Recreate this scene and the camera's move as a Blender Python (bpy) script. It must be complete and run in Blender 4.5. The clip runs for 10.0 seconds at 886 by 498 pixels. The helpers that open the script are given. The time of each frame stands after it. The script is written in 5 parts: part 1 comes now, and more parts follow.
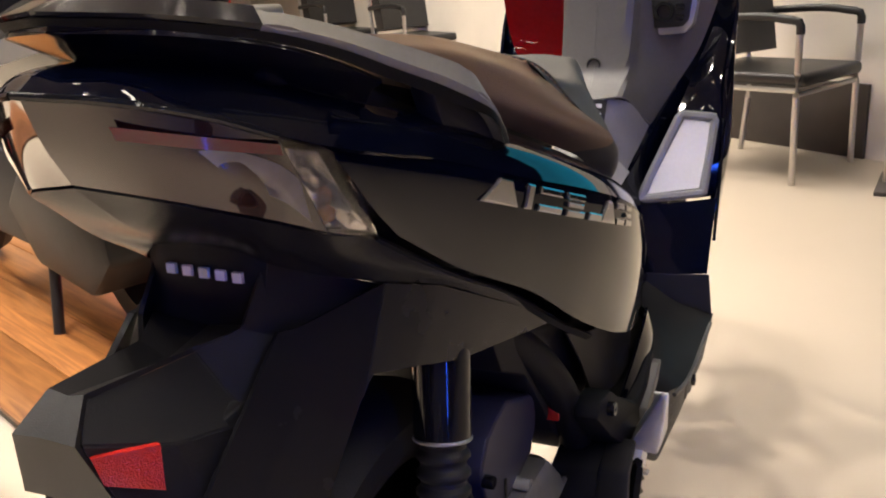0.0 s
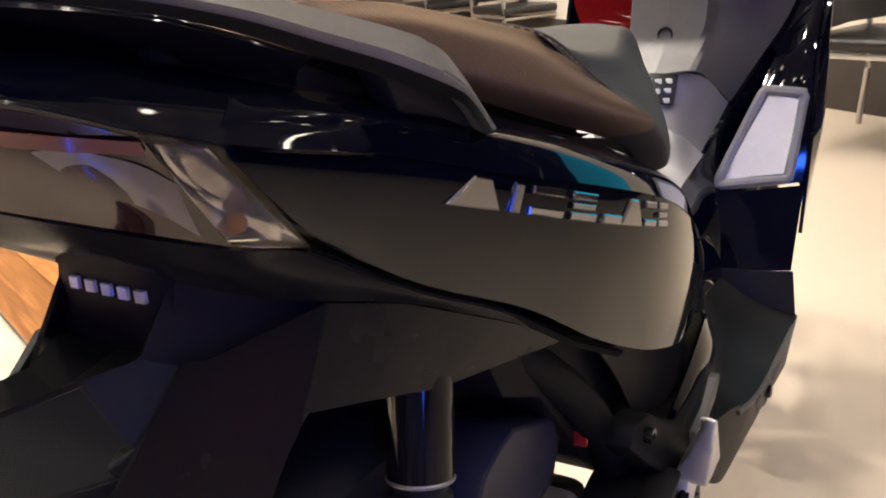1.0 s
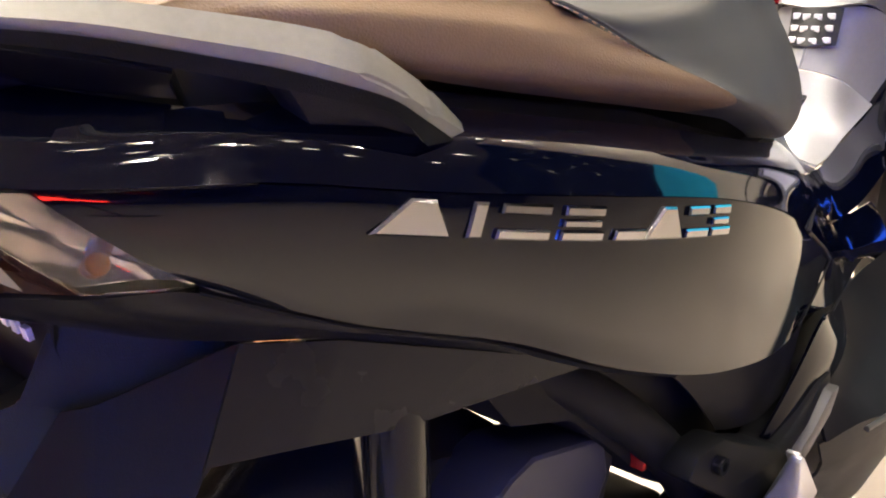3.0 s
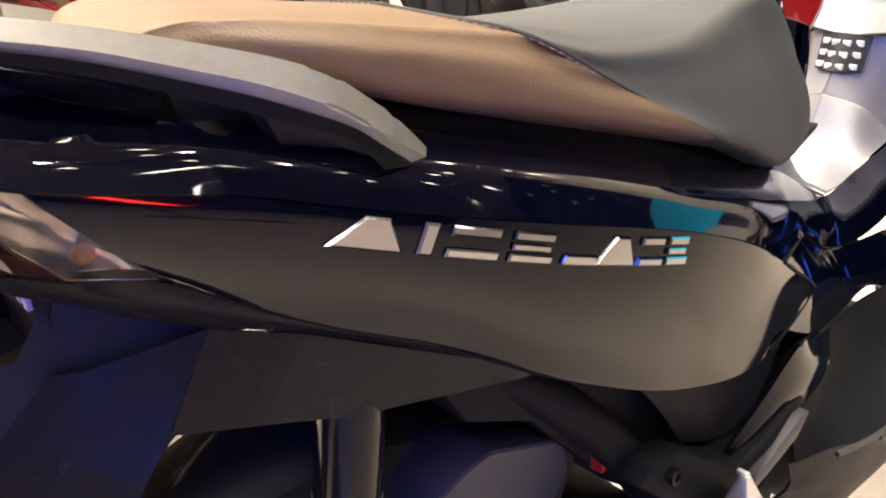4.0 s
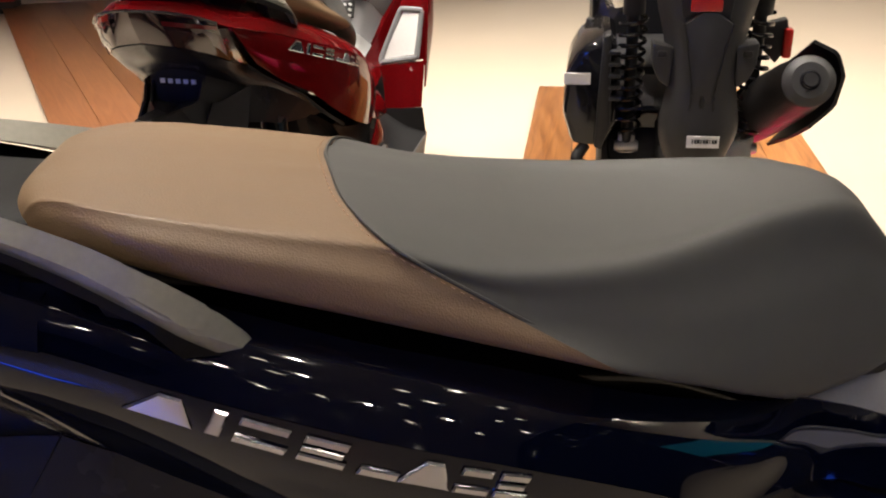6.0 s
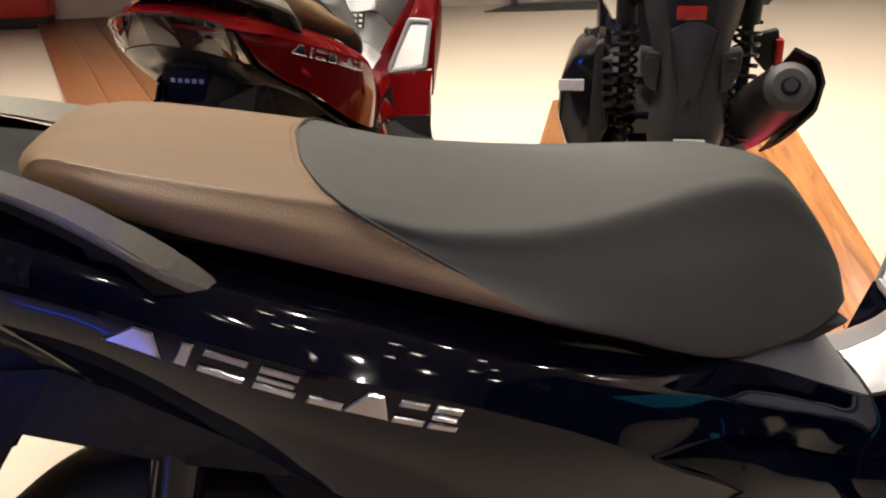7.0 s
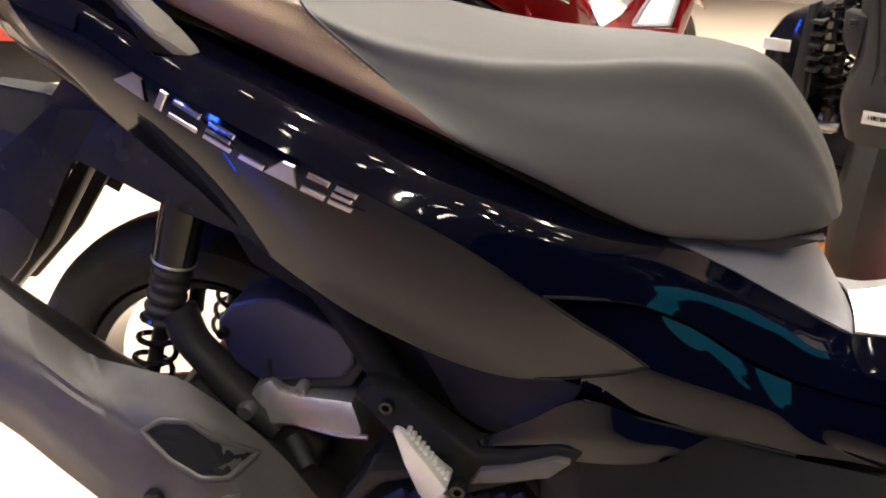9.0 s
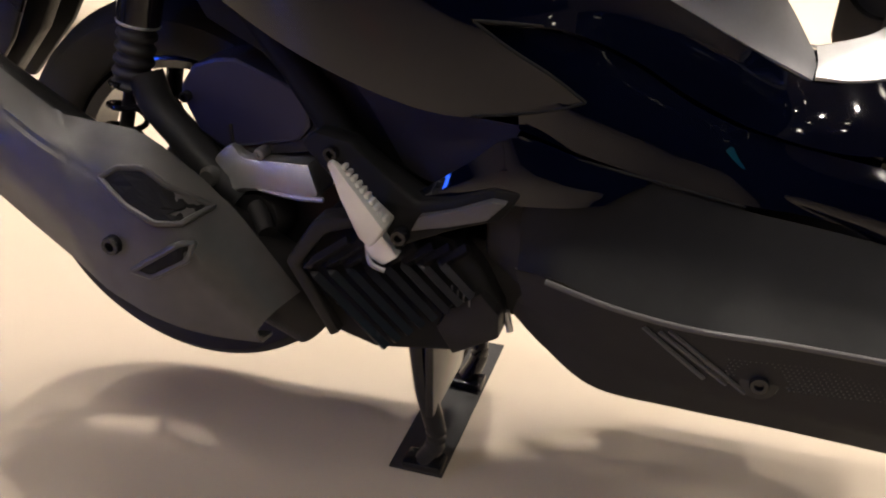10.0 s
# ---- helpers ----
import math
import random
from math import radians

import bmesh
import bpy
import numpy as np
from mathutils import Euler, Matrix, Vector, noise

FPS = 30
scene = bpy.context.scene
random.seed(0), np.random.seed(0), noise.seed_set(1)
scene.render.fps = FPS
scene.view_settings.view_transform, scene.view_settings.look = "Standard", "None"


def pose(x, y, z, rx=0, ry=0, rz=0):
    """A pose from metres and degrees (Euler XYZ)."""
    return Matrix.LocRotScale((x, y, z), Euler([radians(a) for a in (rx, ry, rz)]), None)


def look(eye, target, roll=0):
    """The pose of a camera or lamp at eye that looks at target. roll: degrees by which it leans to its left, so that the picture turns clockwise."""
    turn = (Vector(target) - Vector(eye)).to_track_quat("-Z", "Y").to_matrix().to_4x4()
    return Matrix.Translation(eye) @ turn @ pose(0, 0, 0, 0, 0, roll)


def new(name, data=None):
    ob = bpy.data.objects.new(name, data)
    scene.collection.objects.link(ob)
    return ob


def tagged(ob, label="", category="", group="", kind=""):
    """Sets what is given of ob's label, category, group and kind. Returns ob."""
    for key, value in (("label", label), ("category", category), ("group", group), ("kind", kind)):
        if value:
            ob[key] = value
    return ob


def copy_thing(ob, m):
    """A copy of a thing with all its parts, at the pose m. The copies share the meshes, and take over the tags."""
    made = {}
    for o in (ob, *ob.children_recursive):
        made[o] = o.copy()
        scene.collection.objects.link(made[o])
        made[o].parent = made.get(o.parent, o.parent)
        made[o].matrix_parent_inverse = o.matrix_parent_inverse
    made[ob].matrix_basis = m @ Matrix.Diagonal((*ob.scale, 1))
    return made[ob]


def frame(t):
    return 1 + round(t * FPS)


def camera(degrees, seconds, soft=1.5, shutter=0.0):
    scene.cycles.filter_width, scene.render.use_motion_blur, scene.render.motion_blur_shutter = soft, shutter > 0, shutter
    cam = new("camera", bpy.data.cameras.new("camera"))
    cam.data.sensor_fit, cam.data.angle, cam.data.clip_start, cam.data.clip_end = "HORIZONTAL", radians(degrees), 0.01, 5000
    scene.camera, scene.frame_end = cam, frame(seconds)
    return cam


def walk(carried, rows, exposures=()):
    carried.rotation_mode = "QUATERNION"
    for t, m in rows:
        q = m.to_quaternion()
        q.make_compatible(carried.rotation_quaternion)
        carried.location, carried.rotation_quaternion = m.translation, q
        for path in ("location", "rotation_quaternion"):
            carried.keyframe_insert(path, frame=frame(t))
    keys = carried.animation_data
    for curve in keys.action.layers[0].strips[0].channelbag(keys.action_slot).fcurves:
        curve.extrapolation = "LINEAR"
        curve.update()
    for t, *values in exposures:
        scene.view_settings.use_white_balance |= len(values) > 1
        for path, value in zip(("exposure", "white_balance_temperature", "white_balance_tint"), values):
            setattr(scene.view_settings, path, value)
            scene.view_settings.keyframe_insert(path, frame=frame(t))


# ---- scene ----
cam = camera(52.8, 10.0, soft=2.0)
PATH = [
    (0, (-0.583, -0.337, 0.859), (1.154, 0.452, 0.257), -3.1),
    (0.5, (-0.509, -0.35, 0.856), (1.189, 0.515, 0.249), -3.1),
    (1, (-0.447, -0.367, 0.843), (1.162, 0.632, 0.2), -4.6),
    (1.5, (-0.395, -0.38, 0.85), (1.137, 0.712, 0.171), -7.1),
    (2, (-0.341, -0.387, 0.853), (1.102, 0.822, 0.177), -8.5),
    (2.2, (-0.331, -0.392, 0.847), (1.08, 0.851, 0.166), -8.3),
    (3.3, (-0.271, -0.441, 0.867), (0.938, 0.944, 0.081), -7.5),
    (3.5, (-0.276, -0.458, 0.877), (0.913, 0.955, 0.108), -6.7),
    (4, (-0.258, -0.486, 0.889), (0.873, 0.945, 0.069), -5.1),
    (4.5, (-0.201, -0.507, 0.919), (0.797, 1.041, 0.139), -2.6),
    (5, (-0.116, -0.537, 1.005), (0.671, 1.115, 0.199), -3.3),
    (5.5, (-0.014, -0.574, 1.018), (0.492, 1.166, 0.171), -1.7),
    (7, (0.086, -0.696, 1.003), (0.422, 1.107, 0.206), -1.8),
    (7.5, (0.127, -0.76, 1.015), (0.411, 1.062, 0.241), 0.8),
    (8, (0.242, -0.755, 1.007), (0.11, 1.074, 0.208), 1.4),
    (8.5, (0.331, -0.766, 0.958), (0.018, 0.993, 0.058), 0.9),
    (9, (0.403, -0.83, 0.904), (0.036, 0.96, 0.091), 1.9),
    (9.5, (0.463, -0.854, 0.809), (-0.002, 0.918, 0.006), 1.6),
    (10, (0.554, -0.868, 0.734), (0.016, 0.826, -0.184), 0.5),
]
K = 1.07  # metres in one unit of the plan below
walk(cam, [(t, look(Vector(eye) * K, Vector(target) * K, roll)) for t, eye, target, roll in PATH],
     [(0, 1.0), (1, 1.05), (1.5, 1.2), (2, 2.0), (3.5, 1.95), (4, 1.95), (4.5, 1.3), (5, .75), (5.5, .6), (7.5, .65), (8, .95), (9, 1.6), (9.5, 1.2), (10, .8)])

# ---- world and light ----
world = bpy.data.worlds.new("world")
scene.world = world
world.use_nodes = True
world.node_tree.nodes["Background"].inputs[0].default_value = (0.9, 0.85, 0.75, 1)
world.node_tree.nodes["Background"].inputs[1].default_value = 0.05
scene.view_settings.exposure = 0.0
CEIL = 3.2


def lamp(x, y, power, cone=88, color=(1.0, 0.905, 0.80), radius=0.028, z=CEIL - 0.06):
    """A recessed downlight: a soft-edged cone of light straight down."""
    data = bpy.data.lights.new("downlight_bulb", "SPOT")
    data.energy, data.color, data.shadow_soft_size = power, color, radius
    data.spot_size, data.spot_blend = radians(cone), 0.6
    ob = new("downlight_bulb", data)
    ob.location = (x * K, y * K, z * K)
    return ob


# ---- materials ----
def mat(name, color, rough=0.5, metal=0.0, coat=0.0, vary=0.15, scale=40.0, bump=0.0, bump_scale=400.0, spec=0.5, rough_vary=0.0, emit=0.0):
    m = bpy.data.materials.new(name)
    m.use_nodes = True
    nt = m.node_tree
    b = nt.nodes["Principled BSDF"]
    b.inputs["Metallic"].default_value = metal
    b.inputs["Roughness"].default_value = rough
    b.inputs["Coat Weight"].default_value = coat
    b.inputs["Coat Roughness"].default_value = 0.045
    b.inputs["Coat IOR"].default_value = 1.5
    b.inputs["Specular IOR Level"].default_value = spec
    b.inputs["Base Color"].default_value = (*color, 1)
    co = nt.nodes.new("ShaderNodeTexCoord")
    if vary > 0:
        n1 = nt.nodes.new("ShaderNodeTexNoise")
        n1.inputs["Scale"].default_value = scale
        n1.inputs["Detail"].default_value = 6
        nt.links.new(co.outputs["Object"], n1.inputs["Vector"])
        n2 = nt.nodes.new("ShaderNodeTexNoise")
        n2.inputs["Scale"].default_value = scale * 0.12
        nt.links.new(co.outputs["Object"], n2.inputs["Vector"])
        add = nt.nodes.new("ShaderNodeMath")
        add.operation = "ADD"
        nt.links.new(n1.outputs["Fac"], add.inputs[0])
        nt.links.new(n2.outputs["Fac"], add.inputs[1])
        ramp = nt.nodes.new("ShaderNodeMapRange")
        ramp.inputs["From Min"].default_value, ramp.inputs["From Max"].default_value = 0.6, 1.4
        ramp.inputs["To Min"].default_value, ramp.inputs["To Max"].default_value = 1 - vary, 1 + vary
        nt.links.new(add.outputs[0], ramp.inputs["Value"])
        mul = nt.nodes.new("ShaderNodeVectorMath")
        mul.operation = "SCALE"
        mul.inputs[0].default_value = color
        nt.links.new(ramp.outputs[0], mul.inputs["Scale"])
        nt.links.new(mul.outputs[0], b.inputs["Base Color"])
        if rough_vary > 0:
            rr = nt.nodes.new("ShaderNodeMapRange")
            rr.inputs["From Min"].default_value, rr.inputs["From Max"].default_value = 0.6, 1.4
            rr.inputs["To Min"].default_value, rr.inputs["To Max"].default_value = max(0, rough - rough_vary), rough + rough_vary
            nt.links.new(add.outputs[0], rr.inputs["Value"])
            nt.links.new(rr.outputs[0], b.inputs["Roughness"])
    if bump > 0:
        v = nt.nodes.new("ShaderNodeTexVoronoi")
        v.inputs["Scale"].default_value = bump_scale
        nt.links.new(co.outputs["Object"], v.inputs["Vector"])
        bp = nt.nodes.new("ShaderNodeBump")
        bp.inputs["Strength"].default_value = bump
        bp.inputs["Distance"].default_value = 0.001
        nt.links.new(v.outputs["Distance"], bp.inputs["Height"])
        nt.links.new(bp.outputs[0], b.inputs["Normal"])
    if emit > 0:
        b.inputs["Emission Color"].default_value = (*color, 1)
        b.inputs["Emission Strength"].default_value = emit
    return m


def wood(name, c1, c2, rough=0.3, stretch=(1, 14, 14), scale=3.0):
    m = bpy.data.materials.new(name)
    m.use_nodes = True
    nt = m.node_tree
    b = nt.nodes["Principled BSDF"]
    co = nt.nodes.new("ShaderNodeTexCoord")
    info = nt.nodes.new("ShaderNodeObjectInfo")
    mp = nt.nodes.new("ShaderNodeMapping")
    mp.inputs["Scale"].default_value = stretch
    nt.links.new(co.outputs["Object"], mp.inputs["Vector"])
    off = nt.nodes.new("ShaderNodeVectorMath")
    off.operation = "SCALE"
    off.inputs[0].default_value = (7.0, 13.0, 5.0)
    nt.links.new(info.outputs["Random"], off.inputs["Scale"])
    nt.links.new(off.outputs[0], mp.inputs["Location"])
    n = nt.nodes.new("ShaderNodeTexNoise")
    n.inputs["Scale"].default_value, n.inputs["Detail"].default_value, n.inputs["Distortion"].default_value = scale, 9, 1.2
    nt.links.new(mp.outputs[0], n.inputs["Vector"])
    r = nt.nodes.new("ShaderNodeValToRGB")
    r.color_ramp.elements[0].position, r.color_ramp.elements[1].position = 0.32, 0.7
    r.color_ramp.elements[0].color, r.color_ramp.elements[1].color = (*c1, 1), (*c2, 1)
    nt.links.new(n.outputs["Fac"], r.inputs[0])
    hs = nt.nodes.new("ShaderNodeHueSaturation")
    mr = nt.nodes.new("ShaderNodeMapRange")
    mr.inputs["To Min"].default_value, mr.inputs["To Max"].default_value = 0.7, 1.25
    nt.links.new(info.outputs["Random"], mr.inputs["Value"])
    nt.links.new(mr.outputs[0], hs.inputs["Value"])
    nt.links.new(r.outputs[0], hs.inputs["Color"])
    nt.links.new(hs.outputs[0], b.inputs["Base Color"])
    b.inputs["Roughness"].default_value = rough
    bp = nt.nodes.new("ShaderNodeBump")
    bp.inputs["Strength"].default_value, bp.inputs["Distance"].default_value = 0.15, 0.002
    nt.links.new(n.outputs["Fac"], bp.inputs["Height"])
    nt.links.new(bp.outputs[0], b.inputs["Normal"])
    return m


M_BLUE = mat("navy_metallic_paint", (0.0010, 0.0017, 0.0066), 0.35, 0.0, 1.0, 0.15, 1500, spec=0.0)
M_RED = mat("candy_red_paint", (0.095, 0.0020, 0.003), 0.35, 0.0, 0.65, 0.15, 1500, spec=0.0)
M_BLACK = mat("black_textured_plastic", (0.0145, 0.0138, 0.0140), 0.42, 0, 0, 0.1, 30, 0.25, 1400, 0.22, 0.06)
M_GLOSSBLACK = mat("gloss_black_plastic", (0.008, 0.008, 0.010), 0.12, 0, 0.35, 0.1, 60, spec=0.25)
M_MUD = mat("greyish_black_mudguard_plastic", (0.034, 0.0335, 0.033), 0.5, 0, 0, 0.2, 25, 0.2, 900, 0.4, 0.05)
M_DARK = mat("dark_metal_frame", (0.022, 0.0215, 0.0225), 0.5, 0.1, 0, 0.2, 50, spec=0.3)
# dull black for hollows and screened parts, with their shade put into it
M_PIT = mat("shaded_black_plastic", (0.011, 0.011, 0.0115), 0.55, 0, 0, 0.2, 40, spec=0.12)
M_FLANK = mat("black_flank_plastic", (0.0105, 0.0102, 0.012), 0.26, 0, 0, 0.07, 30, 0.10, 1400, 0.2, 0.03)
# the blue light falling on this dark cover is put into its base colour
M_COVER = mat("blue_lit_black_cover", (0.022, 0.023, 0.050), 0.34, 0, 0, 0.15, 40, 0.1, 1200)
M_ENGINE = mat("engine_cover_black", (0.085, 0.082, 0.080), 0.42, 0.3, 0, 0.2, 40, 0.15, 900)
M_ALU = mat("cast_aluminium", (0.5, 0.5, 0.5), 0.4, 0.9, 0, 0.15, 60, 0.2, 700)
M_PEG = mat("polished_alloy_peg", (0.75, 0.75, 0.74), 0.3, 0.6, 0, 0.06, 80)
M_CHROME = mat("chrome", (0.62, 0.62, 0.64), 0.10, 1.0, 0, 0.03, 90)
M_RAIL = mat("satin_grey_rail", (0.235, 0.222, 0.185), 0.42, 0.35, 0, 0.1, 200, 0.12, 2200)
M_BROWN = mat("brown_grained_vinyl", (0.185, 0.117, 0.064), 0.5, 0, 0, 0.08, 60, 0.22, 700, 0.5, 0.05)
M_GREY = mat("grey_fine_vinyl", (0.056, 0.056, 0.052), 0.58, 0, 0, 0.07, 80, 0.2, 2400)
M_THREAD = mat("tan_thread", (0.35, 0.22, 0.14), 0.7, 0, 0, 0.1, 300)
M_SILVER = mat("silver_grey_paint", (0.42, 0.42, 0.42), 0.32, 0.55, 0.2, 0.06, 500)
M_MIDGREY = mat("mid_grey_plastic", (0.12, 0.117, 0.114), 0.42, 0.3, 0, 0.08, 200, 0.1, 1500)
M_TUNNEL = mat("blue_grey_tunnel_plastic", (0.25, 0.25, 0.26), 0.42, 0.2, 0, 0.06, 200, 0.08, 1500)
M_PALE = mat("pale_silver_plate", (0.85, 0.85, 0.84), 0.35, 0.0, 0, 0.04, 200)
M_TYRE = mat("rubber", (0.012, 0.0115, 0.011), 0.7, 0, 0, 0.25, 60, 0.2, 500)
M_REFLECT = mat("red_reflector", (0.5, 0.02, 0.015), 0.2, 0, 0.5, 0.15, 300, 0.5, 900)
M_WHITE = mat("white_sticker", (0.8, 0.8, 0.8), 0.4, 0, 0, 0.03, 100)
M_INK = mat("black_ink", (0.01, 0.01, 0.01), 0.5, 0, 0, 0.05, 100)
M_LENS = mat("smoked_lens", (0.035, 0.013, 0.010), 0.08, 0.1, 1.0, 0.3, 14)
M_CLEAR = mat("clear_indicator_lens", (0.55, 0.52, 0.48), 0.12, 0.9, 1.0, 0.35, 70, 0.3, 110)
M_GLASSLENS = bpy.data.materials.new("clear_lens")
M_GLASSLENS.use_nodes = True
_g = M_GLASSLENS.node_tree.nodes["Principled BSDF"]
_g.inputs["Transmission Weight"].default_value, _g.inputs["Roughness"].default_value, _g.inputs["Base Color"].default_value, _g.inputs["IOR"].default_value = 1.0, 0.03, (0.9, 0.88, 0.86, 1), 1.3
M_AMBER = mat("amber_bulb", (0.30, 0.10, 0.02), 0.2, 0, 0.5, 0.1, 100)
M_WOOD = wood("warm_wood", (0.15, 0.052, 0.015), (0.36, 0.155, 0.048))
M_REDWOOD = wood("reddish_wood", (0.145, 0.056, 0.023), (0.21, 0.088, 0.037))
M_GUIDE = mat("pale_light_guide", (0.15, 0.13, 0.11), 0.15, 0.2, 0.8, 0.25, 60)
M_DEEPRED = mat("deep_red_lens", (0.10, 0.010, 0.010), 0.12, 0.1, 1.0, 0.2, 40)
M_PINK = mat("pink_glowing_acrylic", (0.9, 0.02, 0.12), 0.2, 0, 0.3, 0.05, 20, emit=1.2)
M_GLASS = mat("dark_glossy_surface", (0.012, 0.012, 0.014), 0.05, 0, 0, 0.1, 3)
M_BLUELED = mat("blue_led_strip", (0.03, 0.12, 1.0), 0.4, 0, 0, 0, emit=22)
M_REDLED = mat("red_led_strip", (1.0, 0.03, 0.02), 0.4, 0, 0, 0, emit=14)
M_BLUELOW = mat("low_blue_led", (0.03, 0.10, 1.0), 0.4, 0, 0, 0, emit=5)
M_TEAL = mat("backlit_teal_banner", (0.02, 0.42, 0.62), 0.4, 0, 0, 0.3, 3, emit=0.28)
M_REDPAINT = mat("red_lacquer", (0.55, 0.03, 0.02), 0.35, 0, 0.4, 0.08, 20)
M_MAT = mat("dark_door_mat", (0.03, 0.028, 0.026), 0.9, 0, 0, 0.3, 60, 0.5, 300)
M_DOOR = mat("white_door_paint", (0.75, 0.74, 0.72), 0.4, 0, 0, 0.05, 10)
M_STEEL = mat("brushed_steel_tube", (0.55, 0.53, 0.5), 0.3, 0.9, 0, 0.08, 80)
M_LEATHER = mat("creased_black_leather", (0.018, 0.017, 0.017), 0.4, 0, 0, 0.25, 25, 0.6, 60)
M_WHITEPAINT = mat("white_gloss_paint", (0.75, 0.75, 0.75), 0.25, 0, 0.5, 0.05, 30)
M_FLOOR = mat("beige_polished_floor", (0.43, 0.365, 0.285), 0.34, 0, 0, 0.05, 2.2, 0.0, 1, 0.4)
M_WALL = mat("cream_wall_paint", (0.72, 0.66, 0.57), 0.75, 0, 0, 0.05, 6, 0.06, 120)
M_SKIRT = mat("dark_brown_dado", (0.055, 0.045, 0.038), 0.55, 0, 0, 0.2, 12)
M_CEIL = mat("ceiling_paint", (0.22, 0.212, 0.20), 0.9, 0, 0, 0.05, 6)
M_LAMP = mat("lit_diffuser", (1.0, 0.9, 0.75), 0.4, 0, 0, 0, emit=13)


# ---- mesh helpers ----
def part(name, bm, material, parent=None, label="", smooth=True, sharp=38):
    me = bpy.data.meshes.new(name)
    bmesh.ops.recalc_face_normals(bm, faces=bm.faces)
    bm.to_mesh(me)
    bm.free()
    me.materials.append(material)
    if smooth:
        me.shade_smooth()
        me.set_sharp_from_angle(angle=radians(sharp))
    ob = new(name, me)
    if parent is not None:
        ob.parent = parent
    else:
        ob.matrix_basis = Matrix.Scale(K, 4)
    if label:
        ob["label"] = label
    return ob


def root(name, label, category, m=None, group="", kind=""):
    ob = new(name)
    ob.empty_display_size = 0.1
    ob.matrix_basis = Matrix.Scale(K, 4) @ (m if m is not None else Matrix())
    return tagged(ob, label, category, group, kind)


def cr(pts, n):
    """Smooth curve through the points, n samples, evenly by chord."""
    p = [Vector(q) for q in pts]
    if len(p) == 1:
        return [p[0].copy() for _ in range(n)]
    if len(p) == 2:
        return [p[0].lerp(p[1], i / (n - 1)) for i in range(n)]
    d = [0.0]
    for a, b in zip(p, p[1:]):
        d.append(d[-1] + max((b - a).length, 1e-6))
    tan = []
    for i in range(len(p)):
        if i == 0:
            tan.append((p[1] - p[0]) / (d[1] - d[0]))
        elif i == len(p) - 1:
            tan.append((p[-1] - p[-2]) / (d[-1] - d[-2]))
        else:
            h0, h1 = d[i] - d[i - 1], d[i + 1] - d[i]
            tan.append(((p[i] - p[i - 1]) / h0 * h1 + (p[i + 1] - p[i]) / h1 * h0) / (h0 + h1))
    out = []
    k = 0
    for i in range(n):
        s = d[-1] * i / (n - 1)
        while k < len(p) - 2 and s > d[k + 1]:
            k += 1
        h = d[k + 1] - d[k]
        u = (s - d[k]) / h
        out.append((2 * u**3 - 3 * u**2 + 1) * p[k] + (u**3 - 2 * u**2 + u) * h * tan[k] + (-2 * u**3 + 3 * u**2) * p[k + 1] + (u**3 - u**2) * h * tan[k + 1])
    return out


def line(pts, n):
    """Straight pieces through the points, n samples, evenly by length."""
    p = [Vector(q) for q in pts]
    d = [0.0]
    for a, b in zip(p, p[1:]):
        d.append(d[-1] + (b - a).length)
    out = []
    k = 0
    for i in range(n):
        s = d[-1] * i / (n - 1)
        while k < len(p) - 2 and s > d[k + 1]:
            k += 1
        u = (s - d[k]) / max(d[k + 1] - d[k], 1e-9)
        out.append(p[k].lerp(p[k + 1], u))
    return out


def grid(bm, cols, closed=False, flip=1):
    """Faces over a list of columns of equal length."""
    vs = [[bm.verts.new((q[0], q[1] * flip, q[2])) for q in c] for c in cols]
    n = len(vs)
    for i in range(n if closed else n - 1):
        a, b = vs[i], vs[(i + 1) % n]
        for j in range(len(a) - 1):
            bm.faces.new((a[j], b[j], b[j + 1], a[j + 1]))
    return vs


def skin(rows, nu=40, nv=12, thick=0.003, flip=1, across=cr, along=cr):
    """A shell of some thickness through rows of points; flip -1 mirrors it to the other side."""
    rs = [along(r, nu) for r in rows]
    cols = [across([r[i] for r in rs], nv) for i in range(nu)]
    bm = bmesh.new()
    vs = grid(bm, cols, flip=flip)
    bmesh.ops.remove_doubles(bm, verts=bm.verts, dist=1e-5)
    bmesh.ops.recalc_face_normals(bm, faces=bm.faces)
    if thick:
        # make the outer side face away from the centreline, then thicken inwards
        c = sum((f.normal.y * f.calc_area() for f in bm.faces)) * (1 if sum(v.co.y for v in bm.verts) >= 0 else -1)
        if c < 0:
            bmesh.ops.reverse_faces(bm, faces=bm.faces)
        bm.normal_update()
        bmesh.ops.solidify(bm, geom=bm.faces[:], thickness=thick)
    return bm


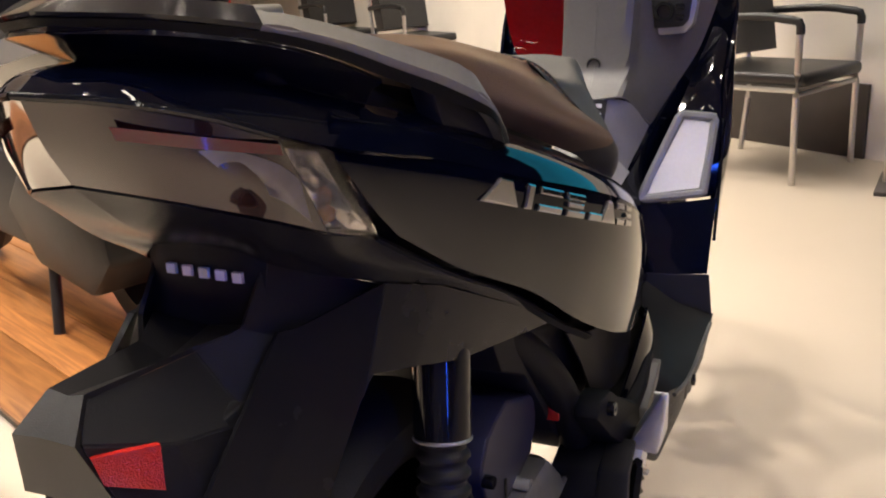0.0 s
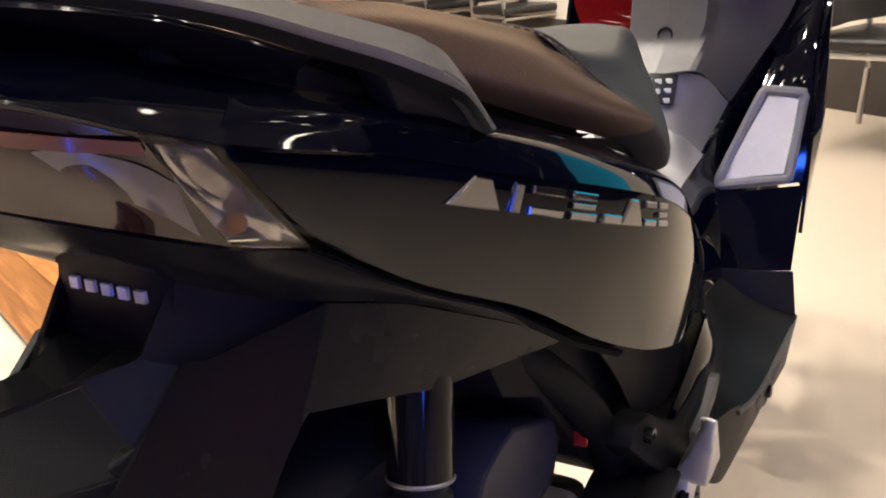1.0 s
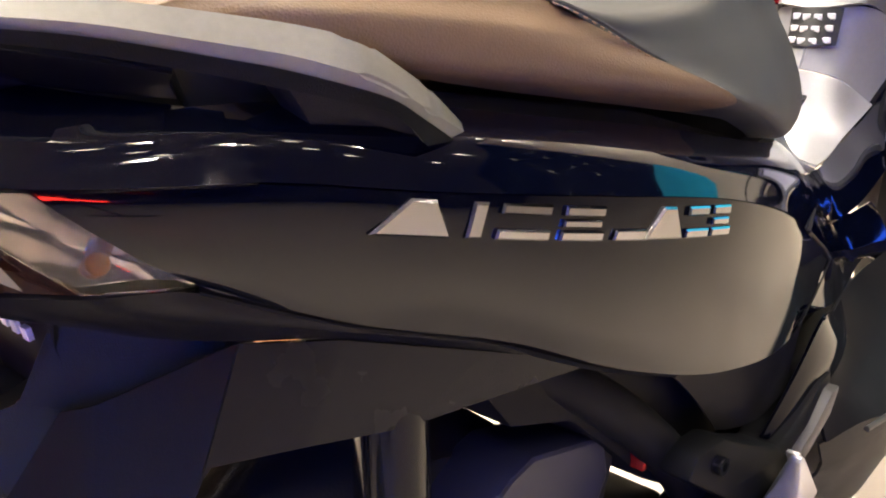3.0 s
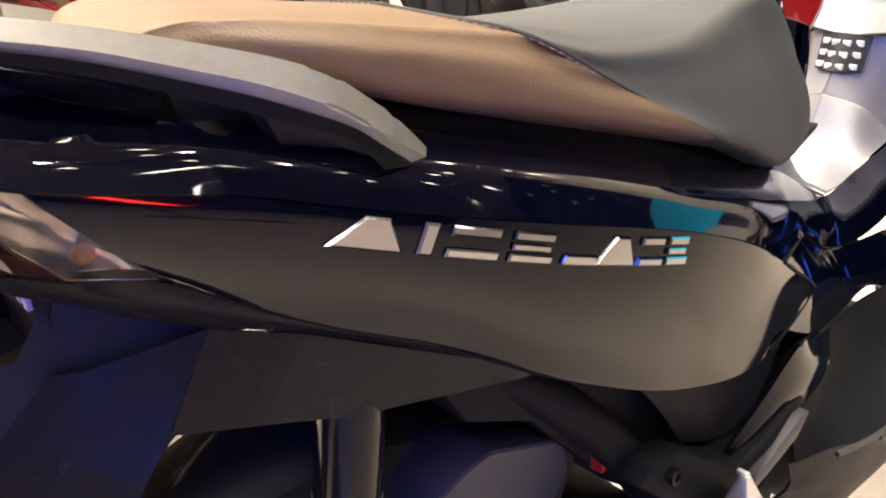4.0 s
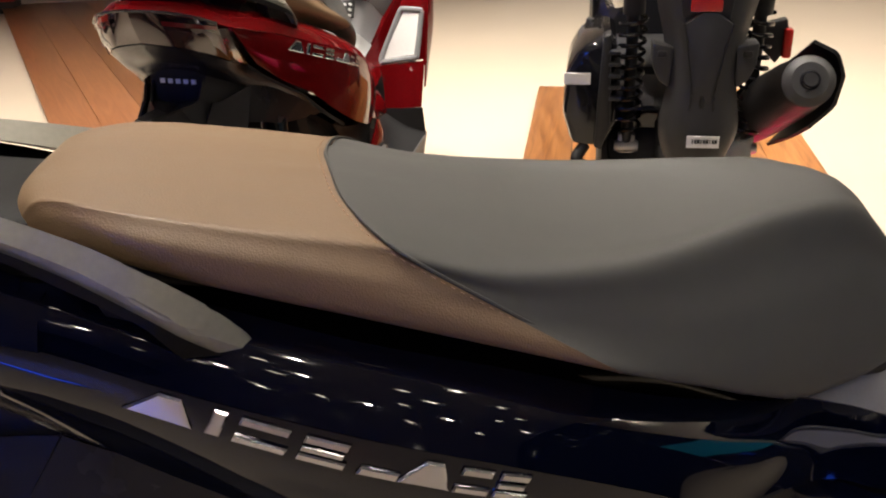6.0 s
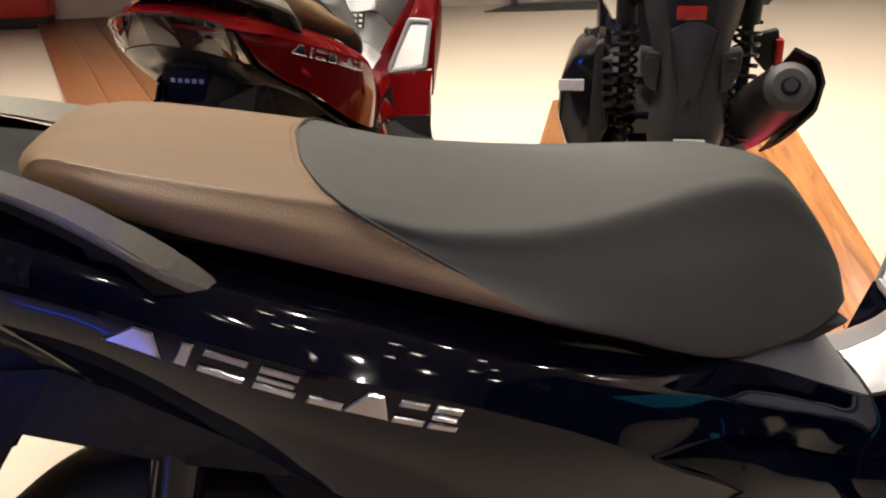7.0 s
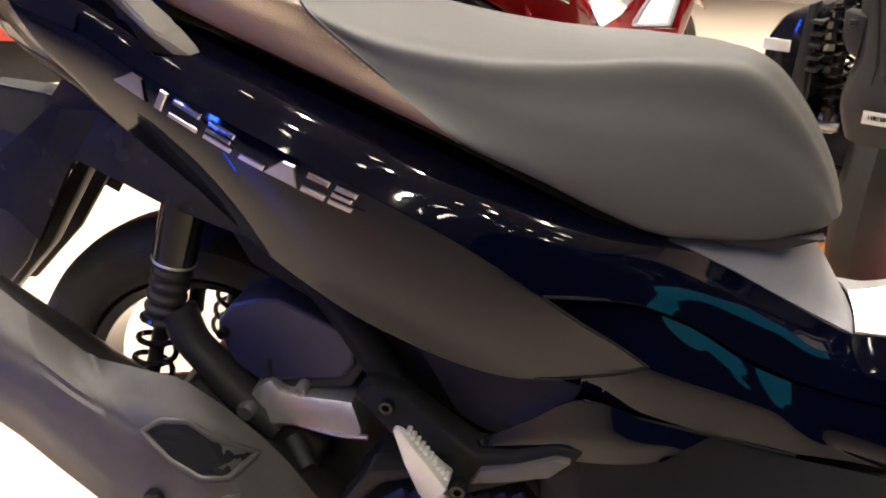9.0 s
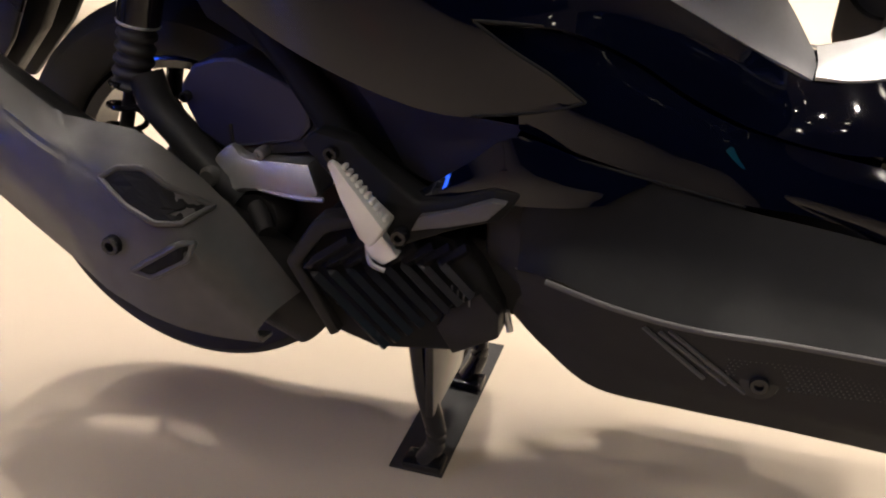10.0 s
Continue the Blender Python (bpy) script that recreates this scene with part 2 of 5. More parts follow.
def tube(pts, r, n=24, seg=12, flat=1.0, smooth=True, flip=1, up=(0, 0, 1)):
    """A round or flattened rod along a curve. r: one radius or one per point."""
    p = cr(pts, n) if smooth else line(pts, n)
    rad = [r] * n if not isinstance(r, (list, tuple)) else [v[0] for v in line([(a, 0, 0) for a in r], n)]
    if isinstance(r, (list, tuple)):
        rad = [float(np.interp(i / (n - 1), np.linspace(0, 1, len(r)), r)) for i in range(n)]
    bm = bmesh.new()
    cols = []
    for i, q in enumerate(p):
        t = (p[min(i + 1, n - 1)] - p[max(i - 1, 0)]).normalized()
        a = t.cross(Vector(up))
        a = a.normalized() if a.length > 1e-4 else t.cross(Vector((1, 0, 0))).normalized()
        b = a.cross(t)
        cols.append([q + (a * math.cos(w) + b * flat * math.sin(w)) * rad[i] for w in (2 * math.pi * k / seg for k in range(seg))])
    vs = [[bm.verts.new((q[0], q[1] * flip, q[2])) for q in c] for c in cols]
    for a, b in zip(vs, vs[1:]):
        for k in range(seg):
            bm.faces.new((a[k], a[(k + 1) % seg], b[(k + 1) % seg], b[k]))
    bm.faces.new(vs[0])
    bm.faces.new(vs[-1][::-1])
    return bm


def lathe(profile, axis="y", centre=(0, 0, 0), seg=48, closed=False, size=1.0):
    """Turns (radius, offset) points round an axis through the centre."""
    profile = [(r * size, o) for r, o in profile]
    bm = bmesh.new()
    cols = []
    for k in range(seg):
        w = 2 * math.pi * k / seg
        c, s = math.cos(w), math.sin(w)
        col = []
        for r, o in profile:
            v = {"y": (r * c, o, r * s), "x": (o, r * c, r * s), "z": (r * c, r * s, o)}[axis]
            col.append(Vector(centre) + Vector(v))
        if closed:
            col.append(col[0].copy())
        cols.append(col)
    grid(bm, cols, closed=True)
    bmesh.ops.remove_doubles(bm, verts=bm.verts, dist=1e-6)
    return bm


def prism(outline, y0, y1, bevel=0.002, flip=1, seg=2, plane="xz"):
    """A plate with that outline, between two depths."""
    bm = bmesh.new()
    put = (lambda a, b, d: (a, d * flip, b)) if plane == "xz" else ((lambda a, b, d: (a, b, d)) if plane == "xy" else (lambda a, b, d: (d, a, b)))
    y1s = y1 if isinstance(y1, (list, tuple)) else [y1] * len(outline)
    y0s = y0 if isinstance(y0, (list, tuple)) else [y0] * len(outline)
    lo = [bm.verts.new(put(a, b, d)) for (a, b), d in zip(outline, y0s)]
    hi = [bm.verts.new(put(a, b, d)) for (a, b), d in zip(outline, y1s)]
    n = len(lo)
    f0, f1 = bm.faces.new(lo), bm.faces.new(hi[::-1])
    for i in range(n):
        bm.faces.new((lo[i], hi[i], hi[(i + 1) % n], lo[(i + 1) % n]))
    bmesh.ops.recalc_face_normals(bm, faces=bm.faces)
    if bevel:
        bmesh.ops.bevel(bm, geom=bm.edges[:], offset=bevel, segments=seg, affect="EDGES", profile=0.5, clamp_overlap=True)
    return bm


def box(cx, cy, cz, sx, sy, sz, bevel=0.004, turn=0.0):
    bm = bmesh.new()
    bmesh.ops.create_cube(bm, size=1.0, matrix=pose(cx, cy, cz, 0, 0, turn) @ Matrix.Diagonal((sx, sy, sz, 1)))
    if bevel:
        bmesh.ops.bevel(bm, geom=bm.edges[:], offset=bevel, segments=2, affect="EDGES", profile=0.5, clamp_overlap=True)
    return bm


def join(*bms):
    a = bms[0]
    for b in bms[1:]:
        me = bpy.data.meshes.new("tmp")
        b.to_mesh(me)
        b.free()
        a.from_mesh(me)
        bpy.data.meshes.remove(me)
    return a


def bolt(x, y, z, r, parent, name="bolt", depth=0.008, side=-1, material=None):
    """A socket screw whose head looks sideways, at y."""
    bm = lathe([(0.0, 0.4 * depth), (0.45 * r, 0.4 * depth), (0.5 * r, depth), (0.9 * r, depth), (r, 0.75 * depth), (r, -depth), (0, -depth)], "y", (0, 0, 0), 20)
    for v in bm.verts:
        v.co.y *= side
        v.co += Vector((x, y, z))
    return part(name, bm, material or M_GLOSSBLACK, parent)


# ---- the showroom ----
def wall(name, a, b, z0, z1, thick, material, label):
    a, b = Vector((*a, 0)), Vector((*b, 0))
    d = (b - a)
    turn = math.degrees(math.atan2(d.y, d.x))
    c = (a + b) / 2
    ob = part(name, box(0, 0, 0, d.length, thick, z1 - z0, 0.0), material, None, "", False)
    ob.matrix_basis = Matrix.Scale(K, 4) @ pose(c.x, c.y, (z0 + z1) / 2, 0, 0, turn)
    return tagged(ob, label, "wall", kind="structure")


fl = part("floor", box(1.0, 1.0, -0.05, 18, 18, 0.1, 0.0), M_FLOOR, None, "", False)
tagged(fl, "polished beige showroom floor with soft reflections", "floor", kind="structure")
ce = part("ceiling", box(1.0, 1.0, CEIL + 0.05, 18, 18, 0.1, 0.0), M_CEIL, None, "", False)
tagged(ce, "dull painted showroom ceiling with small downlights", "ceiling", kind="structure")
wall("wall_north", (-7.9, 6.95), (10.5, 5.35), 0, CEIL, 0.15, M_WALL, "cream painted wall at the far end")
wall("wall_east", (3.47, -.62), (8.62, 6.73), 0, CEIL, 0.15, M_WALL, "cream painted wall behind the chairs")
# unseen south and southeast walls, added dark so the gloss paint reflects darkness
wall("wall_south", (-7.9, -6.0), (3.3, -6.0), 0, CEIL, 0.15, M_GLASS, "unseen dark glossy wall that keeps the paint's reflections dark")
wall("wall_west", (-6.5, -6.0), (-6.5, 7.0), 0, CEIL, 0.15, M_WALL, "plain cream painted wall")
wall("wall_southeast", (3.2, -6.0), (3.47, -.62), 0, CEIL, 0.15, M_GLASS, "unseen dark glossy wall that keeps the paint's reflections dark")


def dado():
    a, b = Vector((3.47, -.62, 0)), Vector((8.62, 6.73, 0))
    d = (b - a).normalized()
    nrm = Vector((-d.y, d.x, 0))
    c = (a + b) / 2 + nrm * 0.085
    ob = part("dado_panel", box(0, 0, 0, (b - a).length - .3, 0.02, 0.31, 0.003), M_SKIRT, None)
    ob.matrix_basis = Matrix.Scale(K, 4) @ pose(c.x, c.y, 0.155, 0, 0, math.degrees(math.atan2(d.y, d.x)))
    tagged(ob, "dark brown dado along the foot of the cream wall", "trim", kind="structure")


dado()


# ---- the scooter ----
from mathutils.bvhtree import BVHTree

YC = 0.018  # its centre plane


def mir(bm):
    """The other side of a part: mirrored in the scooter's centre plane."""
    for v in bm.verts:
        v.co.y = 2 * YC - v.co.y
    bmesh.ops.reverse_faces(bm, faces=bm.faces)
    return bm


def cri(pts, n):
    """Smooth curve through the points, the same number of samples in every gap."""
    p = [Vector(q) for q in pts]
    out = []
    for i in range(n):
        s = (len(p) - 1) * i / (n - 1)
        k = min(int(s), len(p) - 2)
        u = s - k
        a, b = p[k], p[k + 1]
        ta = (b - p[k - 1]) / 2 if k > 0 else b - a
        tb = (p[k + 2] - a) / 2 if k + 2 < len(p) else b - a
        out.append((2 * u**3 - 3 * u**2 + 1) * a + (u**3 - 2 * u**2 + u) * ta + (-2 * u**3 + 3 * u**2) * b + (u**3 - u**2) * tb)
    return out


def shell(rows, nu=40, nv=12, thick=0.003, across=cr):
    """A panel through rows that hold the same number of points, thickened towards the centre plane."""
    rs = [cri(r, nu) for r in rows]
    cols = [across([r[i] for r in rs], nv) for i in range(nu)]
    bm = bmesh.new()
    grid(bm, cols)
    bmesh.ops.remove_doubles(bm, verts=bm.verts, dist=1e-5)
    bmesh.ops.recalc_face_normals(bm, faces=bm.faces)
    if thick:
        bm.normal_update()
        s = sum(f.normal.dot(f.calc_center_median() - Vector((0.1, YC, 0.55))) * f.calc_area() for f in bm.faces)
        if s < 0:
            bmesh.ops.reverse_faces(bm, faces=bm.faces)
        bmesh.ops.solidify(bm, geom=bm.faces[:], thickness=thick)
    return bm


def both(rows, nu=40, nv=12, thick=0.003, across=cr):
    """The panel on both sides as one shell (rows start or end on the centre plane)."""
    bm = join(shell(rows, nu, nv, thick, across), mir(shell(rows, nu, nv, thick, across)))
    bmesh.ops.remove_doubles(bm, verts=bm.verts, dist=2e-4)
    return bm


def fair(rows, dx, dw, share=0.9, last=9.0):
    """Evens out the depth of a panel's rows, so that its gloss runs smoothly; ahead of last they stay as they are."""
    pts = np.array([p for r in rows for p in r if p[0] < last + .05])
    mid = np.polyfit(pts[:, 0], pts[:, 2], 2)
    x0 = pts[:, 0].mean()

    def terms(x, z):
        u, w = (x - x0) / .3, (z - np.polyval(mid, x)) / .05
        return np.stack([u**i * w**j for i in range(dx + 1) for j in range(dw + 1) if i + j <= max(dx, dw)], -1)

    c = np.linalg.lstsq(terms(pts[:, 0], pts[:, 2]), pts[:, 1], rcond=None)[0]
    return [[(x, y + share * min(1, max(0, (last - x) / .12)) * (float(terms(np.array(x), np.array(z)) @ c) - y), z) for x, y, z in r] for r in rows]


def crisp(rows, k, near=.16):
    """The same rows with row k held by close neighbours, so that the surface breaks there."""
    def mix(a, b, w):
        return [tuple(p + (q - p) * w for p, q in zip(u, v)) for u, v in zip(a, b)]
    return rows[:k] + [mix(rows[k], rows[k - 1], near), rows[k], mix(rows[k], rows[k + 1], near)] + rows[k + 1:]


def facets(rows, thick=0.004, bevel=0.004):
    """A plate of flat facets between rows of points, with softly broken edges."""
    bm = bmesh.new()
    grid(bm, [list(c) for c in zip(*rows)])
    bmesh.ops.recalc_face_normals(bm, faces=bm.faces)
    bm.normal_update()
    if sum(f.normal.y * f.calc_area() for f in bm.faces) > 0:
        bmesh.ops.reverse_faces(bm, faces=bm.faces)
        bm.normal_update()
    if bevel:
        edges = [e for e in bm.edges if len(e.link_faces) == 2 and e.calc_face_angle() > radians(5)]
        bmesh.ops.bevel(bm, geom=edges, offset=bevel, segments=2, affect="EDGES", clamp_overlap=True)
    if thick:
        bmesh.ops.solidify(bm, geom=bm.faces[:], thickness=thick)
    return bm


# side panel: crease, emblem line, belly and lower edge, from tail to front
CREASE = [(-.172, -.084, .769), (-.089, -.106, .746), (-.010, -.132, .718), (.090, -.158, .685), (.190, -.169, .650), (.280, -.166, .608), (.352, -.153, .563)]
EMB = [(-.155, -.086, .747), (-.080, -.110, .722), (.005, -.131, .692), (.095, -.151, .660), (.192, -.165, .624), (.292, -.161, .580), (.384, -.149, .540)]
BELLY = [(-.135, -.084, .724), (-.068, -.108, .690), (.015, -.128, .656), (.105, -.147, .614), (.205, -.158, .568), (.305, -.157, .531), (.418, -.148, .519)]
LOW = [(-.110, -.081, .701), (-.050, -.105, .661), (.030, -.125, .618), (.110, -.141, .564), (.210, -.149, .514), (.330, -.150, .478), (.447, -.141, .497)]
UNDER_SEAT = [(-.150, -.070, .785), (-.080, -.082, .776), (.000, -.088, .756), (.100, -.103, .722), (.200, -.113, .688), (.300, -.113, .650), (.400, -.095, .614), (.450, -.083, .598)]
SHOULDER = [(-.160, -.083, .779), (-.085, -.102, .764), (.000, -.120, .738), (.100, -.140, .706), (.200, -.151, .671), (.300, -.146, .632), (.385, -.128, .598), (.440, -.108, .579)]
CREASE_UP = [(-.172, -.086, .770), (-.089, -.110, .747), (.000, -.1375, .7155), (.100, -.160, .6825), (.200, -.1695, .6465), (.290, -.165, .604), (.352, -.153, .564), (.425, -.128, .556)]

_fit = np.polyfit([p[0] for p in CREASE] + [.40, .45], [p[1] for p in CREASE] + [-.1445, -.134], 4)
_top = [p for p in CREASE] + [(.425, 0, .556), (.482, 0, .530)]


def crease_y(x):
    """Depth of the crease along the side."""
    return float(np.polyval(_fit, x))


def side_y(x, z):
    """Depth of the side panel: it leaves the crease upright and rolls under towards its lower edge."""
    zc = float(np.interp(x, [p[0] for p in _top], [p[2] for p in _top]))
    zl = float(np.interp(x, [p[0] for p in LOW], [p[2] for p in LOW]))
    w = max(0.0, zc - z) / max(.03, zc - zl)
    roll = min(.016, .17 * (zc - zl)) * float(np.interp(x, [.15, .45], [1, .3]))
    return crease_y(x) + roll * (-1.2 * w + 3.045 * w**2 - 1.015 * w**3)


def side_rows():
    cols = [cr(c, 9) for c in zip(CREASE, EMB, BELLY, LOW)]
    return [[(p.x, side_y(p.x, p.z), p.z) for p in r] for r in zip(*cols)]


SIDE = side_rows()
CREASE_UP = [(x, crease_y(x) if x < .40 else y, z) for x, y, z in CREASE_UP]


def emblem(parent, y_out=0.0):
    """A row of eight plain raised chrome shapes along the side panel."""
    a, b = Vector((-.047, -.1205, .7095)), Vector((.190, -.1665, .6280))
    ux = (b - a).normalized()
    out = Vector((0.19, -0.96, -0.22)).normalized()
    out = (out - out.dot(ux) * ux).normalized()
    uz = ux.cross(out)
    if uz.z < 0:
        uz = -uz
    # start, width, lean and what each shape is: wedge, bar, block with slots
    plan = [(0.0, .043, "wedge"), (.051, .009, "bar"), (.068, .033, "block1"), (.108, .030, "block2"), (.146, .026, "low"), (.171, .035, "wedge"), (.208, .023, "block1"), (.234, .022, "lines")]
    scale = (b - a).length / 0.256
    h = .0180

    face = shell(SIDE, 64, 24, 0)
    tree = BVHTree.FromBMesh(face)

    def put(x, z, d):
        p = a + ux * (x * scale) + uz * (z + 0.0003)
        hit, nrm, _, _ = tree.ray_cast(p - out * -0.08, -out)
        return (hit if hit is not None else p) + out * d

    def plate(outline, d0=-0.002, d1=0.0028, bevel=0.0013):
        bm = bmesh.new()
        lo = [bm.verts.new(put(x, z, d0)) for x, z in outline]
        hi = [bm.verts.new(put(x, z, d1)) for x, z in outline]
        n = len(lo)
        bm.faces.new(lo)
        top = bm.faces.new(hi[::-1])
        for i in range(n):
            bm.faces.new((lo[i], lo[(i + 1) % n], hi[(i + 1) % n], hi[i]))
        bmesh.ops.recalc_face_normals(bm, faces=bm.faces)
        bmesh.ops.bevel(bm, geom=list(top.edges), offset=bevel, segments=1, affect="EDGES", clamp_overlap=True)
        return bm

    for x0, w, kind in plan:
        if kind == "wedge":
            bm = plate([(x0, 0), (x0 + w, 0), (x0 + w * .78, h), (x0 + w * .46, h)])
        elif kind == "bar":
            bm = plate([(x0, 0), (x0 + w, 0), (x0 + w + .003, h), (x0 + .003, h)])
        elif kind == "low":
            bm = plate([(x0, 0), (x0 + w, 0), (x0 + w + .001, h * .34), (x0 + .002, h * .34)], bevel=.001)
        else:
            t = .0052
            bm = join(plate([(x0, 0), (x0 + w, 0), (x0 + w + .001, t), (x0 + .001, t)], bevel=.001),
                      plate([(x0 + .002, h - t), (x0 + w, h - t), (x0 + w + .001, h), (x0 + .003, h)], bevel=.001))
            if kind != "block1":
                bm = join(bm, plate([(x0 + .0015, t + .0018), (x0 + w - .002, t + .0018), (x0 + w - .0015, h - t - .0018), (x0 + .002, h - t - .0018)], bevel=.0008))
        part("badge_shape", bm, M_CHROME, parent, "raised chrome badge shape", False)


def polys(verts, faces, thick, bevel=0.0):
    """Flat plates between named corners, thickened towards the centre plane."""
    bm = bmesh.new()
    vs = [bm.verts.new(v) for v in verts]
    for f in faces:
        bm.faces.new([vs[i] for i in f])
    bmesh.ops.recalc_face_normals(bm, faces=bm.faces)
    bm.normal_update()
    if sum(f.normal.y * f.calc_area() for f in bm.faces) > 0:
        bmesh.ops.reverse_faces(bm, faces=bm.faces)
        bm.normal_update()
    if bevel:
        edges = [e for e in bm.edges if len(e.link_faces) == 2 and e.calc_face_angle() > radians(3)]
        if edges:
            bmesh.ops.bevel(bm, geom=edges, offset=bevel, segments=2, affect="EDGES", clamp_overlap=True)
    bmesh.ops.solidify(bm, geom=bm.faces[:], thickness=thick)
    return bm


def under_tail(sc, fix):
    """One flank of the mudguard: a rear blade beside the maker mark and a swept panel over the shock."""
    rear = [(-.281, .005, .657), (-.206, -.003, .652), (-.183, -.022, .661), (-.157, -.024, .694), (-.084, -.067, .657), (-.158, -.0350, .646),
            (-.202, -.034, .611), (-.246, -.033, .583), (-.298, -.004, .641), (-.290, -.018, .600), (-.258, -.026, .624)]
    part("mudguard_blade", fix(polys(rear, [(3, 4, 5, 2), (2, 5, 6, 1), (1, 6, 10, 0), (0, 10, 8), (8, 10, 7, 9), (10, 6, 7)], .003, .0012)), M_BLACK, sc, sharp=12)
    swept = [(-.173, -.0400, .656), (-.160, -.0450, .6535), (-.098, -.0735, .664), (-.050, -.0915, .6475), (.030, -.1115, .6065), (.112, -.1255, .562),
             (-.023, -.092, .579), (-.080, -.084, .598), (-.128, -.077, .613), (-.137, -.075, .606), (-.150, -.071, .586), (-.172, -.065, .551),
             (-.178, -.053, .610), (-.221, -.048, .570), (-.214, -.0395, .622), (-.255, -.0385, .589), (-.272, -.044, .540), (-.236, -.052, .535), (-.196, -.062, .510)]
    part("mudguard_flank", fix(polys(swept, [(0, 1, 12, 14), (14, 12, 13, 15), (1, 2, 9, 10, 12), (2, 3, 7, 8, 9), (3, 4, 6, 7), (4, 5, 6), (12, 10, 11, 13), (15, 13, 17, 16), (13, 11, 18, 17)], .004, .0015)), M_FLANK, sc, sharp=12)


def scooter(paint, m, label, full=True):
    sc = root("scooter", label, "scooter", m)

    # seat: brown rear cover and grey front cover that meet at a stitched seam
    rear = [[(-.119, YC, .7950), (-.097, YC, .8140), (-.050, YC, .8200), (.030, YC, .8080), (.100, YC, .7960)],
            [(-.114, -.012, .7970), (-.092, -.015, .8160), (-.047, -.030, .8200), (.030, -.040, .8070), (.103, -.040, .7925)],
            [(-.103, -.034, .7990), (-.082, -.050, .8190), (-.036, -.080, .8170), (.040, -.094, .8010), (.123, -.098, .7825)],
            [(-.098, -.041, .800), (-.070, -.066, .809), (-.022, -.097, .802), (.070, -.111, .777), (.190, -.119, .738)],
            [(-.092, -.046, .798), (-.062, -.069, .794), (-.010, -.094, .778), (.100, -.109, .741), (.275, -.130, .682)],
            [(-.085, -.030, .796), (-.050, -.050, .788), (.000, -.070, .772), (.100, -.080, .735), (.270, -.095, .676)]]
    front = [[(.100, YC, .7960), (.190, YC, .7700), (.280, YC, .7490), (.380, YC, .7410), (.465, YC, .7490), (.520, YC, .7450), (.560, YC, .7080), (.594, YC, .6550), (.611, YC, .6120)],
             [(.103, -.040, .7925), (.190, -.045, .7685), (.280, -.040, .7485), (.380, -.025, .7425), (.455, -.010, .7485), (.514, -.006, .7450), (.554, -.004, .7080), (.590, -.002, .6550), (.607, .000, .6120)],
             [(.123, -.098, .7825), (.190, -.106, .7595), (.270, -.100, .7475), (.345, -.080, .7445), (.430, -.050, .7480), (.500, -.036, .7420), (.545, -.029, .7070), (.583, -.022, .6550), (.602, -.016, .6120)],
             [(.190, -.119, .738), (.235, -.120, .723), (.300, -.117, .707), (.370, -.103, .693), (.440, -.082, .684), (.500, -.065, .678), (.544, -.052, .659), (.577, -.040, .635), (.595, -.028, .612)],
             [(.275, -.130, .682), (.300, -.129, .672), (.340, -.123, .655), (.390, -.110, .630), (.440, -.092, .607), (.490, -.076, .601), (.536, -.060, .600), (.573, -.043, .604), (.592, -.030, .609)],
             [(.270, -.095, .676), (.300, -.095, .665), (.340, -.090, .650), (.390, -.080, .625), (.440, -.062, .603), (.490, -.050, .598), (.540, -.035, .598), (.575, -.022, .602), (.590, -.012, .606)]]
    part("seat_rear_cover", both(crisp(rear, 2), 48, 48, 0), M_BROWN, sc, "brown grained vinyl rear seat cover")
    part("seat_front_cover", both(crisp(front, 2, .55), 64, 48, 0), M_GREY, sc, "smooth grey vinyl front seat cover")
    seam = cr([r[-1] for r in rear[:5]], 40)
    other = [Vector((p.x, 2 * YC - p.y, p.z)) for p in seam]
    whole = other[::-1] + seam[1:]
    part("seat_piping", tube([p + Vector((.0015, 0, .0006)) for p in whole], .0013, 90, 6), M_GREY, sc, "grey piping along the seam")
    if full:
        pts = cr([p + Vector((-.0045, -.0006 if p.y < 0 else .0006, .0012)) for p in whole], 170)
        bm = None
        for i in range(0, len(pts) - 1, 2):
            d = pts[i + 1] - pts[i]
            b = tube([pts[i], pts[i] + d * .9], .0005, 2, 4, smooth=False)
            bm = b if bm is None else join(bm, b)
        tagged(part("stitching", bm, M_THREAD, sc, "tan stitching beside the seam"), kind="stuff")
    part("seat_base", prism([(-.085, .796), (.0, .766), (.1, .732), (.28, .672), (.44, .600), (.59, .602), (.55, .585), (.42, .585), (.25, .655), (.05, .735), (-.08, .77)], YC - .07, YC + .07, .004), M_DARK, sc)

    # painted body
    for f in (1, -1):
        fix = (lambda b: b) if f > 0 else mir
        part("side_panel", fix(shell(SIDE, 72, 28, .003)), paint, sc)
        crown = fair([
            UNDER_SEAT + [(.513, -.0645, .568), (.569, -.052, .537), (.630, -.0425, .508), (.700, -.039, .515), (.790, -.048, .545), (.900, -.105, .675)],
            SHOULDER + [(.505, -.087, .550), (.565, -.071, .518), (.630, -.060, .485), (.710, -.0555, .488), (.800, -.062, .515), (.905, -.120, .655)],
            CREASE_UP + [(.482, -.107, .530), (.539, -.090, .494), (.607, -.077, .466), (.690, -.070, .455), (.785, -.074, .485), (.905, -.132, .640)]], 4, 2, .95, .48)
        crown[2] = [(x, y + (crease_y(x) - y) * min(1, max(0, (.43 - x) / .15)), z) for x, y, z in crown[2]]
        part("upper_cover", fix(shell(crown, 110, 14, .003)), paint, sc)
